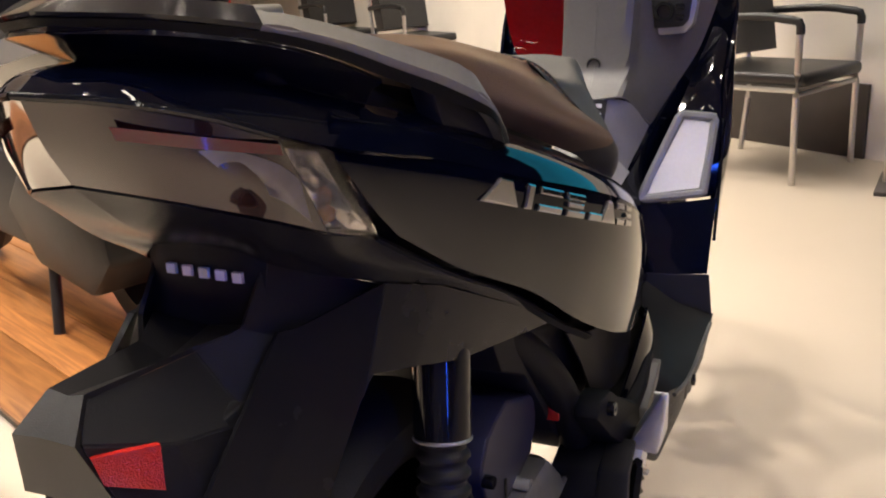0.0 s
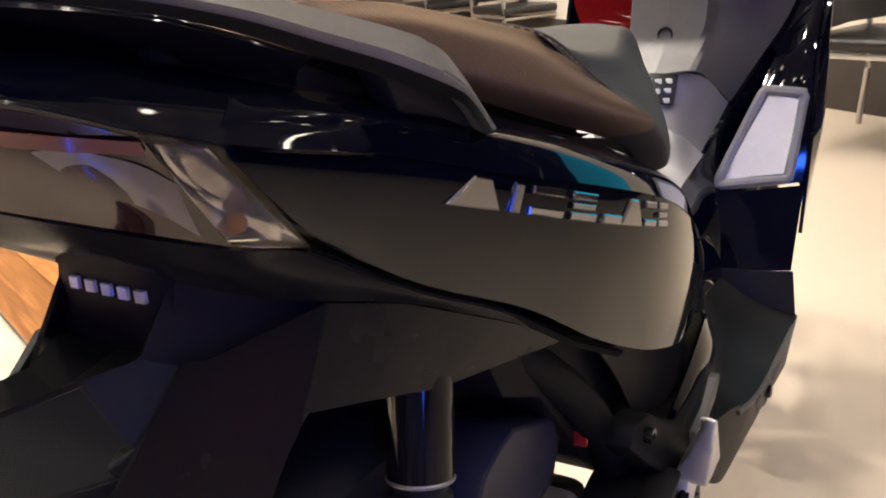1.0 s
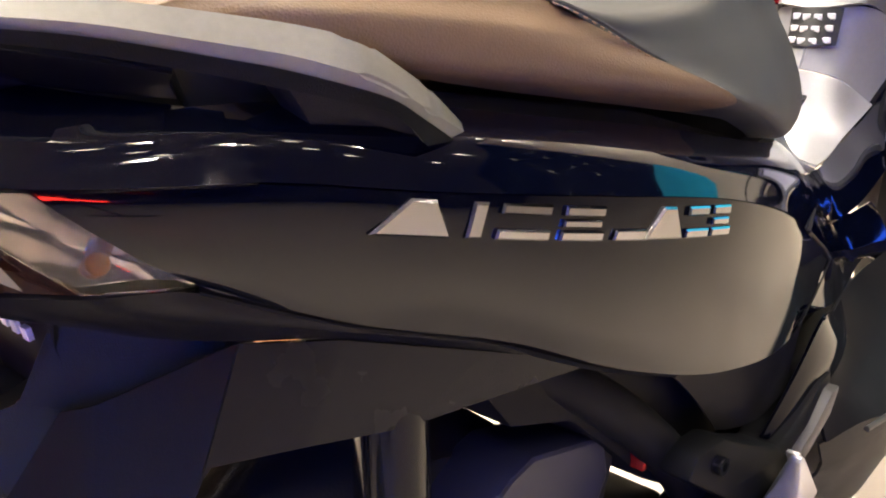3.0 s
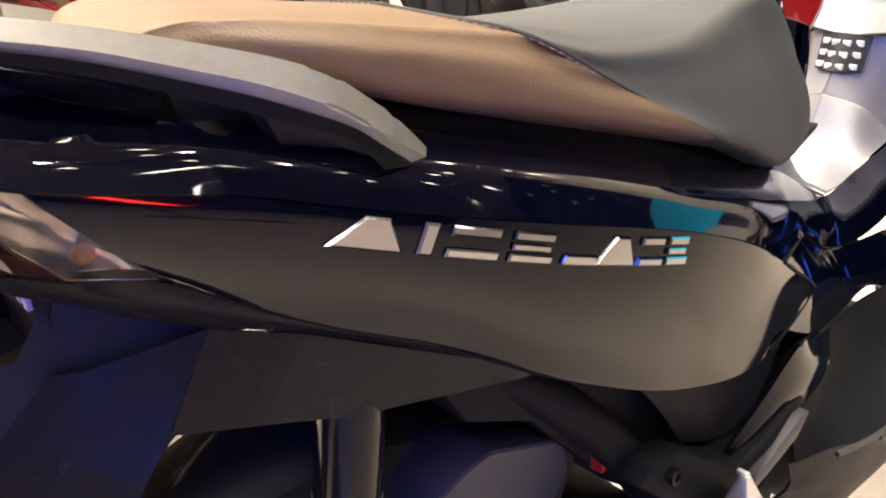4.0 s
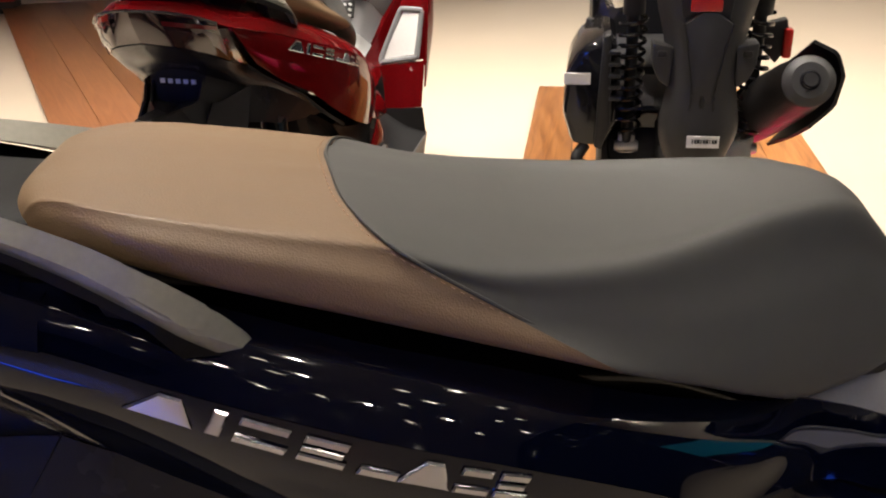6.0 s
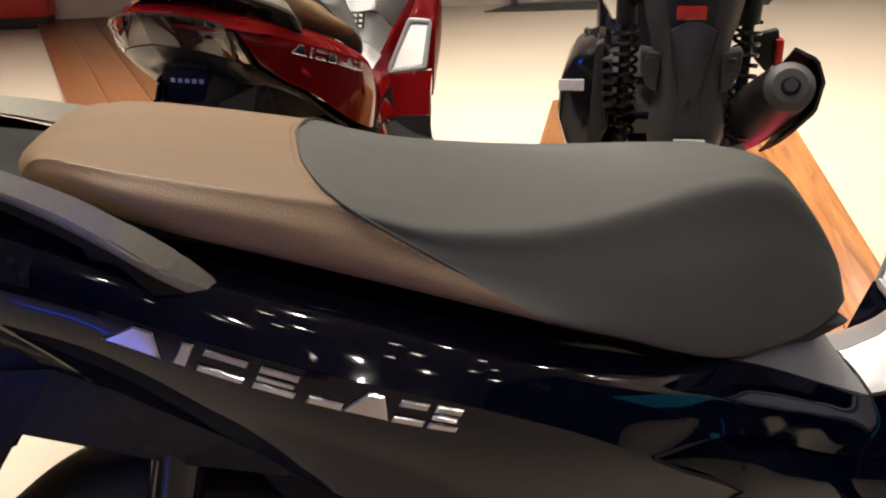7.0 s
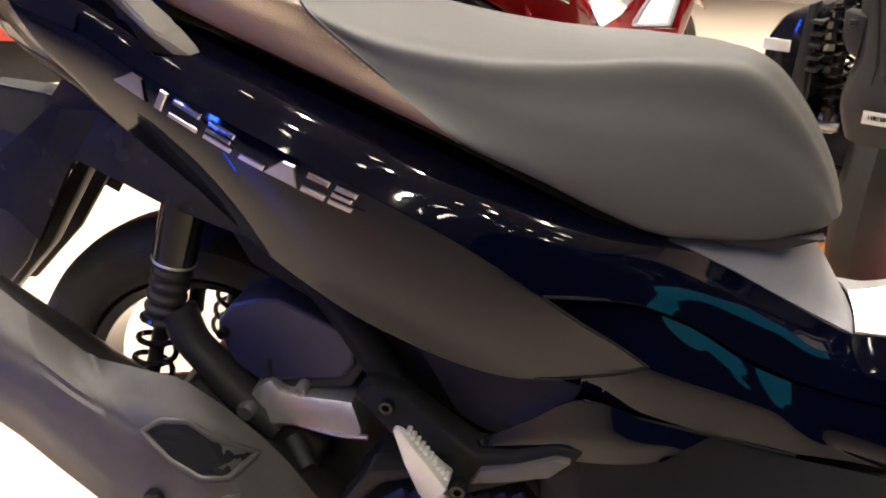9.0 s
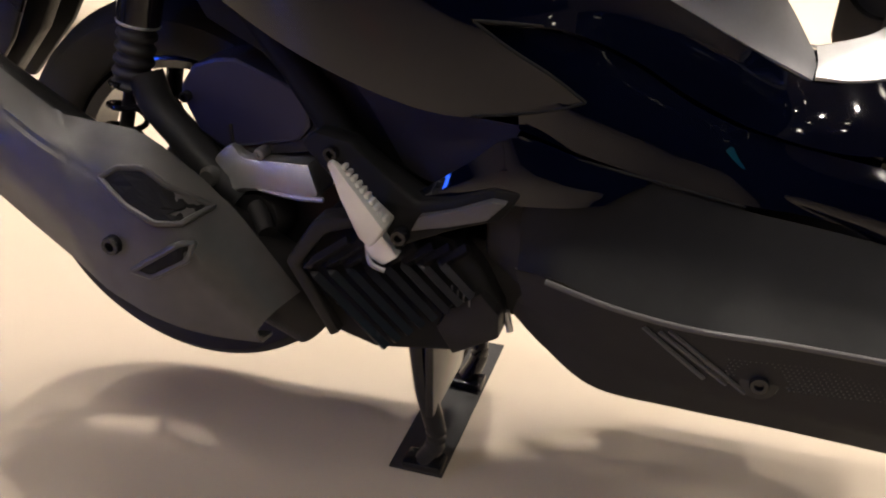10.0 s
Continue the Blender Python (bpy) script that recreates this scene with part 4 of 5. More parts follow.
    part("starter_drum", lathe([(0, -.010), (.026, -.010), (.033, -.002), (.035, .02), (0, .02)], "y", (.098, -.090, .322), 32), M_DARK, sc)
    part("sensor", tube([(.10, -.10, .335), (.125, -.125, .318)], .010, 6, 14), M_DARK, sc)
    part("frame_tube", tube([(.02, -.05, .60), (.12, -.085, .53), (.20, -.105, .44), (.26, -.10, .34), (.30, -.06, .25)], .018, 24, 12), M_PIT, sc)
    # added dark mass fills see-through gaps where only black shade shows
    part("dark_inner_fill", prism([(.02, .60), (.12, .56), (.24, .50), (.38, .47), (.43, .49), (.50, .47), (.55, .44), (.53, .40), (.33, .39), (.27, .34), (.20, .40), (.17, .44), (.12, .50), (.06, .53)], -.094, YC * 2 + .094, .004), M_PIT, sc)
    part("waist", prism([(.40, .57), (.50, .54), (.60, .50), (.70, .44), (.72, .36), (.44, .36)], -.045, YC * 2 + .045, .004), M_DARK, sc)
    part("floor_pan", prism([(.36, .40), (.45, .37), (.74, .335), (.74, .225), (.46, .235), (.40, .30), (.36, .33)], -.125, YC * 2 + .125, .006), M_DARK, sc)
    # radiator cowl with chevron fins
    rd = part("radiator_cowl", prism([(.172, .317), (.204, .363), (.250, .374), (.335, .354), (.360, .326), (.383, .282), (.381, .254), (.331, .226), (.254, .218), (.214, .236)], [-.166, -.160, -.158, -.144, -.140, -.140, -.140, -.144, -.150, -.158], -.09, .005), M_PIT, sc, "black finned radiator cowl")
    part("cowl_rim", prism([(.170, .318), (.202, .366), (.250, .377), (.262, .368), (.214, .352), (.186, .316), (.222, .240), (.211, .233)], [-.176, -.172, -.170, -.166, -.170, -.176, -.168, -.168], -.14, .004), M_BLACK, rd)
    for k in range(8):
        a = Vector((.194 + .0185 * k, -.175 + .0036 * k, .316 + .0018 * k))
        up = a + Vector((.046 - .0028 * k, .002, .035 - .0022 * k))
        low = Vector((.270 + .0125 * k, -.162 + .001 * k, .230 + .0100 * k))
        fin = tube([low, a, up], .0056, 16, 4, smooth=False)
        part("fin", fin, M_FLANK, rd, "", False)
    part("cowl_plate", prism([(.319, .257), (.334, .282), (.364, .304), (.384, .282), (.384, .256), (.337, .228)], -.152, -.12, .003), M_BLACK, rd)
    for k in range(4):
        part("scuff_bar", box(.336 + .006 * k, -.1525, .300 - .004 * (k % 2), .0014, .002, .016, 0), M_MIDGREY, rd, "pale stamped bar", False)
    part("stand_bracket", prism([(.330, .345), (.365, .345), (.400, .330), (.440, .275), (.424, .246), (.414, .264), (.378, .264)], -.118, -.06, .004), M_DARK, sc)
    part("stand_spring", tube([(.384, -.124, .272), (.389, -.124, .250)], .004, 6, 8), M_ALU, sc)
    # passenger peg and its bracket
    br = part("peg_bracket", prism([(.180, .432), (.196, .446), (.232, .440), (.262, .418), (.302, .394), (.338, .402), (.374, .417), (.402, .415), (.383, .386), (.340, .372), (.296, .352), (.280, .342), (.262, .356), (.222, .392)], [-.146, -.146, -.147, -.150, -.158, -.160, -.160, -.158, -.160, -.164, -.166, -.166, -.163, -.150], -.118, .005), M_PIT, sc, "black cast peg bracket")
    part("bracket_inset", prism([(.308, .384), (.345, .396), (.376, .409), (.390, .408), (.372, .389), (.335, .377), (.300, .368)], -.1685, -.150, .0015), M_ENGINE, br)
    bolt(.215, -.147, .428, .0075, br)
    pg = part("foot_peg", prism([(.234, .440), (.238, .443), (.243, .438), (.284, .379), (.274, .362), (.266, .354), (.256, .364), (.244, .402)], [-.203, -.203, -.203, -.196, -.190, -.188, -.190, -.198], [-.195, -.195, -.194, -.164, -.156, -.155, -.158, -.178], .003), M_PEG, br, "folded silver alloy foot peg")
    for k in range(10):
        p = Vector((.243, -.200, .436)).lerp(Vector((.281, -.190, .381)), (k + .5) / 10)
        part("peg_tooth", box(p.x + .0022, p.y + .008, p.z + .0016, .0042, .010, .0042, .001), M_PEG, pg)
    part("peg_hinge", prism([(.252, .352), (.268, .368), (.289, .341), (.273, .329), (.260, .336)], -.174, -.150, .003), M_PEG, pg)
    part("peg_pin", tube([(.256, -.168, .345), (.262, -.176, .332), (.276, -.176, .326)], .0025, 12, 8), M_ALU, pg)
    bolt(.290, -.168, .362, .008, br)
    part("red_reflex", box(.187, -.095, .436, .006, .02, .03, .002), M_REFLECT, sc)
    # footboard and skirt
    for f in (1, -1):
        fix = (lambda b: b) if f > 0 else mir
        fb = part("footboard", fix(shell([
            [(.400, -.147, .400), (.440, -.146, .410), (.512, -.117, .426), (.591, -.098, .402), (.655, -.088, .390), (.760, -.080, .372)],
            [(.400, -.150, .360), (.440, -.150, .368), (.510, -.140, .360), (.590, -.132, .350), (.655, -.130, .345), (.764, -.130, .342)],
            [(.400, -.155, .338), (.440, -.170, .342), (.490, -.180, .330), (.560, -.181, .322), (.640, -.181, .322), (.768, -.181, .321)]], 36, 12, .004)), M_PIT, sc, "matt black footboard")
        sk = part("lower_skirt", fix(shell([
            [(.396, -.150, .336), (.440, -.168, .340), (.490, -.179, .328), (.560, -.1805, .319), (.640, -.1805, .319), (.770, -.1805, .318)],
            [(.405, -.150, .310), (.450, -.163, .298), (.505, -.168, .275), (.580, -.169, .266), (.655, -.169, .262), (.777, -.169, .253)],
            [(.399, -.148, .300), (.445, -.160, .288), (.505, -.166, .262), (.582, -.166, .250), (.655, -.166, .247), (.777, -.166, .234)],
            [(.392, -.130, .275), (.428, -.142, .250), (.480, -.150, .220), (.560, -.150, .214), (.650, -.150, .212), (.783, -.150, .206)]], 40, 14, .003, line)), M_BLACK, sc, "dark plastic lower skirt", sharp=18)
        if f > 0:
            part("bolt_recess", lathe([(0, -.002), (.0165, -.002), (.0185, .002), (.0185, .012), (0, .012)], "y", (.625, -.169, .272), 24), M_INK, sk)
            bolt(.625, -.171, .272, .0085, sk, depth=.006)
            for a, b in (((.521, .314), (.578, .266)), ((.535, .312), (.598, .264)), ((.543, .315), (.615, .258))):
                part("skirt_rib", tube([(a[0], -.1785, a[1]), ((a[0] + b[0]) / 2, -.1745, (a[1] + b[1]) / 2), (b[0], -.1695, b[1])], .0024, 10, 6), M_ENGINE, sk)
            knurl = bmesh.new()
            for i in range(30):
                for j in range(9):
                    x, z = .596 + .0045 * i + .00225 * (j % 2), .294 - .0036 * j + .0004 * i
                    if z < .268 or z < .275 - (x - .596) * .1 or (x - .625) ** 2 + (z - .272) ** 2 < .0005:
                        continue
                    bmesh.ops.create_cone(knurl, cap_ends=True, segments=4, radius1=.0021, radius2=.0006, depth=.0024, matrix=Matrix.Translation((x, -.1705 - (z - .268) * .16, z)) @ Matrix.Rotation(radians(90), 4, "X"))
            tagged(part("knurling", knurl, M_ENGINE, sk, "fine raised knurled patch", False), kind="stuff")
            # paler rim: the highlight along the footboard's edge is put into its colour
            part("skirt_rim", tube([(.431, -.178, .343), (.490, -.1815, .330), (.555, -.182, .3215), (.640, -.182, .3215), (.730, -.182, .320)], .0028, 40, 8), M_ENGINE, sk)
        # leg shield wings behind which the knees sit
        part("leg_shield", fix(shell([
            [(0.789, -.060, .490), (0.799, -.095, .490), (0.814, -.135, .492), (0.829, -.168, .495)],
            [(0.829, -.080, .550), (0.829, -.105, .555), (0.839, -.140, .558), (0.852, -.175, .560)],
            [(0.874, -.105, .625), (0.874, -.125, .630), (0.879, -.150, .635), (0.889, -.172, .640)],
            [(0.964, -.140, .740), (0.964, -.150, .740), (0.964, -.160, .740), (0.969, -.170, .740)]], 20, 16, .006)), paint, sc)
        tp = part("toe_plate", fix(shell([
            [(.793, -.066, .500), (.801, -.105, .506), (.808, -.147, .511)],
            [(.810, -.092, .556), (.818, -.122, .559), (.827, -.152, .561)],
            [(.834, -.117, .613), (.839, -.136, .611), (.844, -.155, .607)]], 10, 10, .004)), M_PALE, sc, "pale silver toe plate")
        part("toe_bezel", fix(tube([(.788, -.060, .494), (.808, -.153, .504), (.848, -.162, .615), (.833, -.112, .621), (.788, -.060, .494)], .0075, 60, 8, smooth=False)), M_TUNNEL, tp)
        part("shield_lower", fix(shell([
            [(.775, -.062, .488), (.790, -.100, .488), (.818, -.172, .493)],
            [(.768, -.072, .440), (.778, -.115, .440), (.796, -.170, .445)],
            [(.752, -.078, .385), (.760, -.125, .384), (.772, -.168, .384)]], 12, 10, .006)), paint, sc)
        part("footboard_front", fix(shell([
            [(.750, -.078, .386), (.758, -.125, .385), (.768, -.172, .385)],
            [(.742, -.084, .352), (.752, -.130, .340), (.764, -.178, .322)]], 10, 6, .006)), M_BLACK, sc)

    # tunnel and inner apron
    part("tunnel_base", both([[(.520, YC, .600), (.570, YC, .596), (.600, YC, .566), (.632, YC, .520)], [(.500, -.030, .592), (.560, -.026, .580), (.600, -.016, .548), (.634, -.012, .514)], [(.452, -.080, .599), (.513, -.063, .568), (.569, -.051, .538), (.630, -.0415, .509)]], 24, 14, .003), M_TUNNEL, sc, "grey plastic tunnel cover")
    part("tunnel_ramp", both([[(.634, YC, .522), (.662, YC, .530), (.690, YC, .545), (.722, YC, .590)], [(.635, -.010, .516), (.668, -.011, .524), (.702, -.012, .538), (.742, -.015, .576)], [(.632, -.0415, .509), (.668, -.039, .509), (.706, -.038, .518), (.772, -.044, .540)]], 24, 14, .003), M_SILVER, sc, "silver painted tunnel ramp")
    part("apron_step", both([[(.723, YC, .5915), (.735, YC, .606), (.748, YC, .628), (.760, YC, .650)], [(.743, -.015, .5775), (.754, -.016, .592), (.771, -.022, .618), (.785, -.030, .650)], [(.773, -.039, .541), (.790, -.042, .552), (.815, -.050, .574), (.840, -.060, .602)]], 20, 12, .003), M_TUNNEL, sc, "grey plastic step above the tunnel")
    ap = part("inner_apron", both([[(.760, YC, .650), (.800, YC, .680), (.815, YC, .720), (.840, YC, .830)], [(.772, -.028, .655), (.802, -.032, .680), (.817, -.032, .720), (.842, -.032, .830)], [(.785, -.034, .652), (.822, -.040, .682), (.845, -.040, .725), (.862, -.040, .830)], [(.840, -.062, .604), (.880, -.090, .655), (.920, -.125, .720), (.945, -.160, .830)]], 24, 20, .004, line), M_MIDGREY, sc, "grey inner apron of the leg shield", sharp=20)
    part("apron_plug", lathe([(0, -.002), (.006, -.002), (.009, -.006), (.011, -.006), (.012, .004), (0, .004)], "x", (.811, .019, .701), 20), M_INK, ap)
    st = part("warning_sticker", shell([[(.768, .048, .652), (.759, .018, .655), (.768, -.012, .652)], [(.751, .046, .613), (.736, .018, .615), (.751, -.010, .613)]], 8, 4, .001), M_INK, sc, "black warning sticker with pale pictograms")
    for i in range(4):
        for j in range(3):
            u, v = (i + .5) / 4, (j + .5) / 3
            bow = .009 * (1 - (2 * u - 1) ** 2)
            part("pictogram", box(.7655 - .0165 * v - bow * (1 + .5 * v), .045 - .053 * u, .651 - .037 * v, .003, .009, .0065, .0008), M_WHITE, st, "", False)
    if full:
        part("apron_label", box(.838, .020, .790, .004, .024, .016, .001), M_WHITE, ap, "white label", False)
        pk = part("pocket", prism([(-.058, .745), (-.052, .738), (-.110, .742), (-.122, .756), (-.128, .800), (-.050, .800)], .868, .900, .006, plane="yz"), M_SILVER, ap, "open pocket with a power socket")
        # solid black block stands in for the shade inside the pocket
        part("pocket_hollow", prism([(-.062, .750), (-.106, .752), (-.115, .762), (-.120, .796), (-.058, .796)], .862, .880, .004, plane="yz"), M_INK, pk)
        part("power_socket", lathe([(.010, -.004), (.015, -.004), (.016, .004), (.010, .004)], "x", (.860, -.078, .776), 24, True), M_GLOSSBLACK, pk)
        for k in range(2):
            part("switch", box(.860, -.102, .766 + .016 * k, .006, .014, .010, .002), M_GLOSSBLACK, pk)
        # red paint stands in for a red reflection on the grey apron
        part("apron_wing", shell([[(.785, .071, .652), (.822, .077, .690), (.845, .077, .740), (.862, .077, .840)], [(.790, .110, .660), (.815, .140, .700), (.835, .165, .750), (.852, .185, .840)]], 20, 8, .004), M_RED, ap, "glossy apron wing with a red reflection as its paint")
    part("front_fairing", both([[(.96, YC, .60), (1.02, YC, .75), (1.00, YC, .90)], [(.92, -.10, .55), (.98, -.12, .70), (.97, -.11, .88)], [(.88, -.165, .46), (.92, -.18, .60), (.97, -.165, .82)], [(.800, -.176, .43), (.838, -.178, .555), (.880, -.174, .66)]], 24, 16, .005), paint, sc)
    part("front_tyre", lathe([(.178, -.030), (.205, -.042), (.235, -.03), (.25, 0), (.235, .03), (.205, .042), (.178, .030)], "y", (1.23, YC, .25), 64, True), M_TYRE, sc)
    part("front_mudguard", both([[(.98, YC, .42), (1.08, YC, .53), (1.23, YC, .56), (1.38, YC, .50)], [(1.0, -.05, .40), (1.09, -.055, .50), (1.23, -.055, .53), (1.37, -.05, .47)]], 20, 6, .003), paint, sc)
    part("fork", join(tube([(1.23, YC - .07, .25), (1.12, YC - .07, .60), (1.0, YC - .05, .85)], .018, 8, 12), tube([(1.23, YC + .07, .25), (1.12, YC + .07, .60), (1.0, YC + .05, .85)], .018, 8, 12)), M_DARK, sc)
    # centre stand
    sd = part("centre_stand", join(tube([(.275, -.085, .215), (.284, -.082, .13), (.292, -.074, .035), (.280, -.072, .014)], .0125, 20, 12), tube([(.275, YC * 2 + .085, .215), (.284, YC * 2 + .082, .13), (.292, YC * 2 + .074, .035), (.280, YC * 2 + .072, .014)], .0125, 20, 12), tube([(.29, -.08, .20), (.29, YC * 2 + .08, .20)], .014, 6, 12), prism([(.300, -.10), (.300, .136), (.290, .136), (.290, -.10)], .10, .20, .002, plane="xy")), M_GLOSSBLACK, sc, "black steel centre stand")
    for y in (-.070, YC * 2 + .070):
        part("stand_foot", box(.280, y, .009, .050, .032, .012, .004), M_GLOSSBLACK, sd)
    return sc


blue = scooter(M_BLUE, pose(0, 0, 0), "navy blue scooter with a brown and grey seat on its stand")


def beside(x, y, heading):
    """The pose that brings the scooter's maker mark to x, y with that heading."""
    return pose(x, y, 0, 0, 0, heading) @ pose(.160, -YC, 0)


red = scooter(M_RED, beside(-.05, .81, 67), "candy red scooter parked beside the navy one", False)


# ---- platforms ----
def deck(name, m, width, length, label, boards, wide=.12, cuts=True):
    """A low wooden platform of long boards on a dark frame."""
    ob = root(name, label, "platform", m, "display platforms")
    part("frame", box(length / 2, 0, .011, length - .01, width - .01, .020, .002), M_SKIRT, ob)
    n = max(2, round(width / wide))
    w = width / n
    rnd = random.Random(len(name) + n)
    for i in range(n):
        cut = rnd.uniform(.35, .65) * length
        for a, b in (((0, cut), (cut, length)) if cuts else ((0, length),)):
            board = part("board", box(0, 0, 0, b - a - .002, w - .002, .012, .0012), boards, ob)
            board.location = ((a + b) / 2, -width / 2 + (i + .5) * w, .027)
    return ob


def along(al, lat, z=0.0, heading=68.0):
    """Plan coordinates of the second row: metres along its heading and to its right."""
    c, s = math.cos(radians(heading)), math.sin(radians(heading))
    return (c * al + s * lat, s * al - c * lat, z)


deck("platform", pose(*along(1.02, .545), 0, 0, 68), .95, 2.22, "low platform of warm brown boards under the black scooter", M_WOOD, .16, False)
deck("platform", pose(-.085, 2.03, 0, 0, 0, 104.2), .72, 5.0, "long low platform of reddish brown boards on the beige floor", M_REDWOOD, .175, False)


# ---- the black scooter seen from behind ----
def rear_scooter(m):
    sc = root("scooter", "black scooter with a finned airbox and round silencer on the platform", "scooter", m)
    Z = .033
    # tail and side fairing
    for f in (1, -1):
        def fx(rows):
            return [[(x, y * f, z) for x, y, z in r] for r in rows]
        part("tail_side", skin(fx([[(.02, .060, .860), (.25, .110, .840), (.60, .140, .800), (1.0, .150, .740)], [(.03, .100, .800), (.25, .155, .770), (.60, .185, .730), (1.0, .180, .660)], [(.08, .085, .755), (.25, .130, .700), (.60, .150, .640), (1.0, .150, .560)]]), 24, 10, .003), M_GLOSSBLACK, sc)
        part("side_trim", skin(fx([[(.06, .130, .810), (.30, .170, .790), (.62, .192, .740)], [(.08, .128, .770), (.30, .165, .740), (.62, .190, .690)]]), 16, 4, .004), M_SILVER, sc)
        sh = part("shock_absorber", tube([(.16, .118 * f, .80), (.17, .116 * f, .70)], .021, 6, 16), M_DARK, sc, "black rear shock with a coil spring")
        hel = [(.172 + .02 * i / 120, (.116 + .024 * math.cos(i / 120 * 2 * math.pi * 11)) * f, .70 - .235 * i / 120) for i in range(121)]
        part("spring", tube([(x + .024 * math.sin(i / 120 * 2 * math.pi * 11), y, z) for i, (x, y, z) in enumerate(hel)], .0042, 200, 6), M_GLOSSBLACK, sh)
        part("rod", tube([(.17, .116 * f, .72), (.195, .116 * f, .42)], .012, 4, 10), M_DARK, sh)
        part("clevis", join(box(.20, .116 * f, .435, .03, .034, .04, .004), lathe([(0, -.024), (.010, -.024), (.012, -.018), (.012, .018), (.010, .024), (0, .024)], "y", (.19, .116 * f, .43), 16)), M_ALU, sh)
    part("tail_centre", skin([[(.0, .085, .83), (-.02, .05, .845), (-.025, 0, .85), (-.02, -.05, .845), (.0, -.085, .83)], [(.02, .075, .76), (.0, .045, .765), (-.005, 0, .768), (.0, -.045, .765), (.02, -.075, .76)]], 24, 6, .006), M_GLOSSBLACK, sc)
    # mudguard with a raised tongue
    fd = part("mudguard", skin([[(.035, .092, .835), (.015, .06, .84), (.01, 0, .842), (.015, -.06, .84), (.035, -.092, .835)],
                                [(.035, .080, .745), (.005, .055, .745), (-.005, 0, .745), (.005, -.055, .745), (.035, -.080, .745)],
                                [(.030, .066, .690), (.002, .044, .690), (-.006, 0, .690), (.002, -.044, .690), (.030, -.066, .690)],
                                [(.020, .056, .600), (-.004, .040, .600), (-.012, 0, .600), (-.004, -.040, .600), (.020, -.056, .600)],
                                [(.015, .064, .520), (-.012, .050, .520), (-.020, 0, .520), (-.012, -.050, .520), (.015, -.064, .520)],
                                [(.025, .050, .470), (-.008, .035, .465), (-.016, 0, .460), (-.008, -.035, .465), (.025, -.050, .470)]], 32, 28, .006), M_MUD, sc, "black moulded rear mudguard")
    part("tongue", prism([(.040, .715), (.019, .600), (.012, .530), (.0, .524), (-.012, .530), (-.019, .600), (-.040, .715), (-.012, .735), (.012, .735)], -.020, .03, .004, plane="yz"), M_MUD, fd)
    for f in (1, -1):
        part("lug", prism([(.090 * f, .680), (.052 * f, .672), (.056 * f, .600), (.076 * f, .612), (.088 * f, .640)], .0, .05, .005, plane="yz"), M_MUD, fd)
        part("lug_hole", box(.002, .072 * f, .660, .012, .016, .012, .003), M_INK, fd)
    for f in (1, -1):
        part("tongue_groove", tube([(-.0195, .041 * f, .716), (-.0205, .020 * f, .600), (-.0205, .0125 * f, .530), (-.0205, 0, .5225)], .0022, 24, 6), M_INK, fd)
        part("guard_rib", tube([(.012, .058 * f, .742), (.004, .047 * f, .700), (-.001, .044 * f, .640), (-.006, .040 * f, .590)], .0030, 20, 6), M_MUD, fd)
    part("drain_slot", box(-.018, 0, .580, .012, .008, .022, .003), M_INK, fd)
    part("light_bracket", prism([(.052, .775), (-.040, .770), (-.036, .720), (.044, .724)], -.012, .04, .004, plane="yz"), M_DARK, fd)
    part("reflector", box(-.016, .006, .747, .010, .052, .024, .003), M_REFLECT, fd, "red reflector")
    part("lamp_lens", box(-.014, .008, .796, .012, .036, .022, .004), M_WHITE, fd, "white lens")
    tg = part("paper_tag", box(-.032, -.006, .512, .002, .056, .022, .0004, 0), M_WHITE, sc, "white paper tag", False)
    for k in range(9):
        part("print_bar", box(-.0335, .012 - .005 * k, .513, .001, .002 + .0014 * (k % 3), .007, 0), M_INK, tg, "", False)
    # airbox
    ab = part("airbox", join(prism([(.245, .52), (.240, .600), (.215, .645), (.170, .665), (.145, .655), (.140, .50), (.165, .450), (.225, .455)], .11, .36, .016, plane="yz")), M_GLOSSBLACK, sc, "black airbox with a ribbed flange")
    part("flange", prism([(.172, .668), (.158, .674), (.152, .50), (.168, .448), (.182, .455), (.178, .55)], .10, .15, .004, plane="yz"), M_DARK, ab)
    for k in range(5):
        part("rib", box(.118, .150 - .001 * k, .640 - .022 * k, .05, .022, .007, .002), M_DARK, ab)
    part("airbox_label", box(.108, .218, .588, .004, .050, .022, .0006), M_WHITE, ab, "white printed label", False)
    part("hose", tube([(.13, .20, .450), (.11, .215, .425), (.12, .19, .405)], .012, 12, 10), M_DARK, sc)
    # engine, arm and wheel
    part("engine_block", prism([(.20, .45), (.30, .50), (.60, .48), (.75, .35), (.60, .22), (.30, .20), (.18, .30)], -.10, .17, .02), M_DARK, sc)
    part("case_cover", lathe([(0, .03), (.05, .03), (.07, .02), (.08, 0), (.08, -.03)], "x", (.19, .075, .435), 28), M_GLOSSBLACK, sc)
    part("arm_plate", prism([(-.075, .43), (-.125, .46), (-.135, .36), (-.080, .34)], .17, .20, .004, plane="yz"), M_ALU, sc)
    part("tyre", lathe([(.16, -.05), (.20, -.06), (.24, -.04), (.26, 0), (.24, .04), (.20, .06), (.16, .05)], "y", (.31, 0, .26 + Z), 64, True), M_TYRE, sc)
    # silencer
    mf = part("silencer", tube([(-.045, -.166, .626), (-.030, -.166, .620), (.05, -.163, .585), (.18, -.155, .525), (.32, -.145, .460), (.42, -.130, .410)], [.044, .052, .056, .058, .058, .045], 40, 32), M_BLACK, sc, "matt black round silencer")
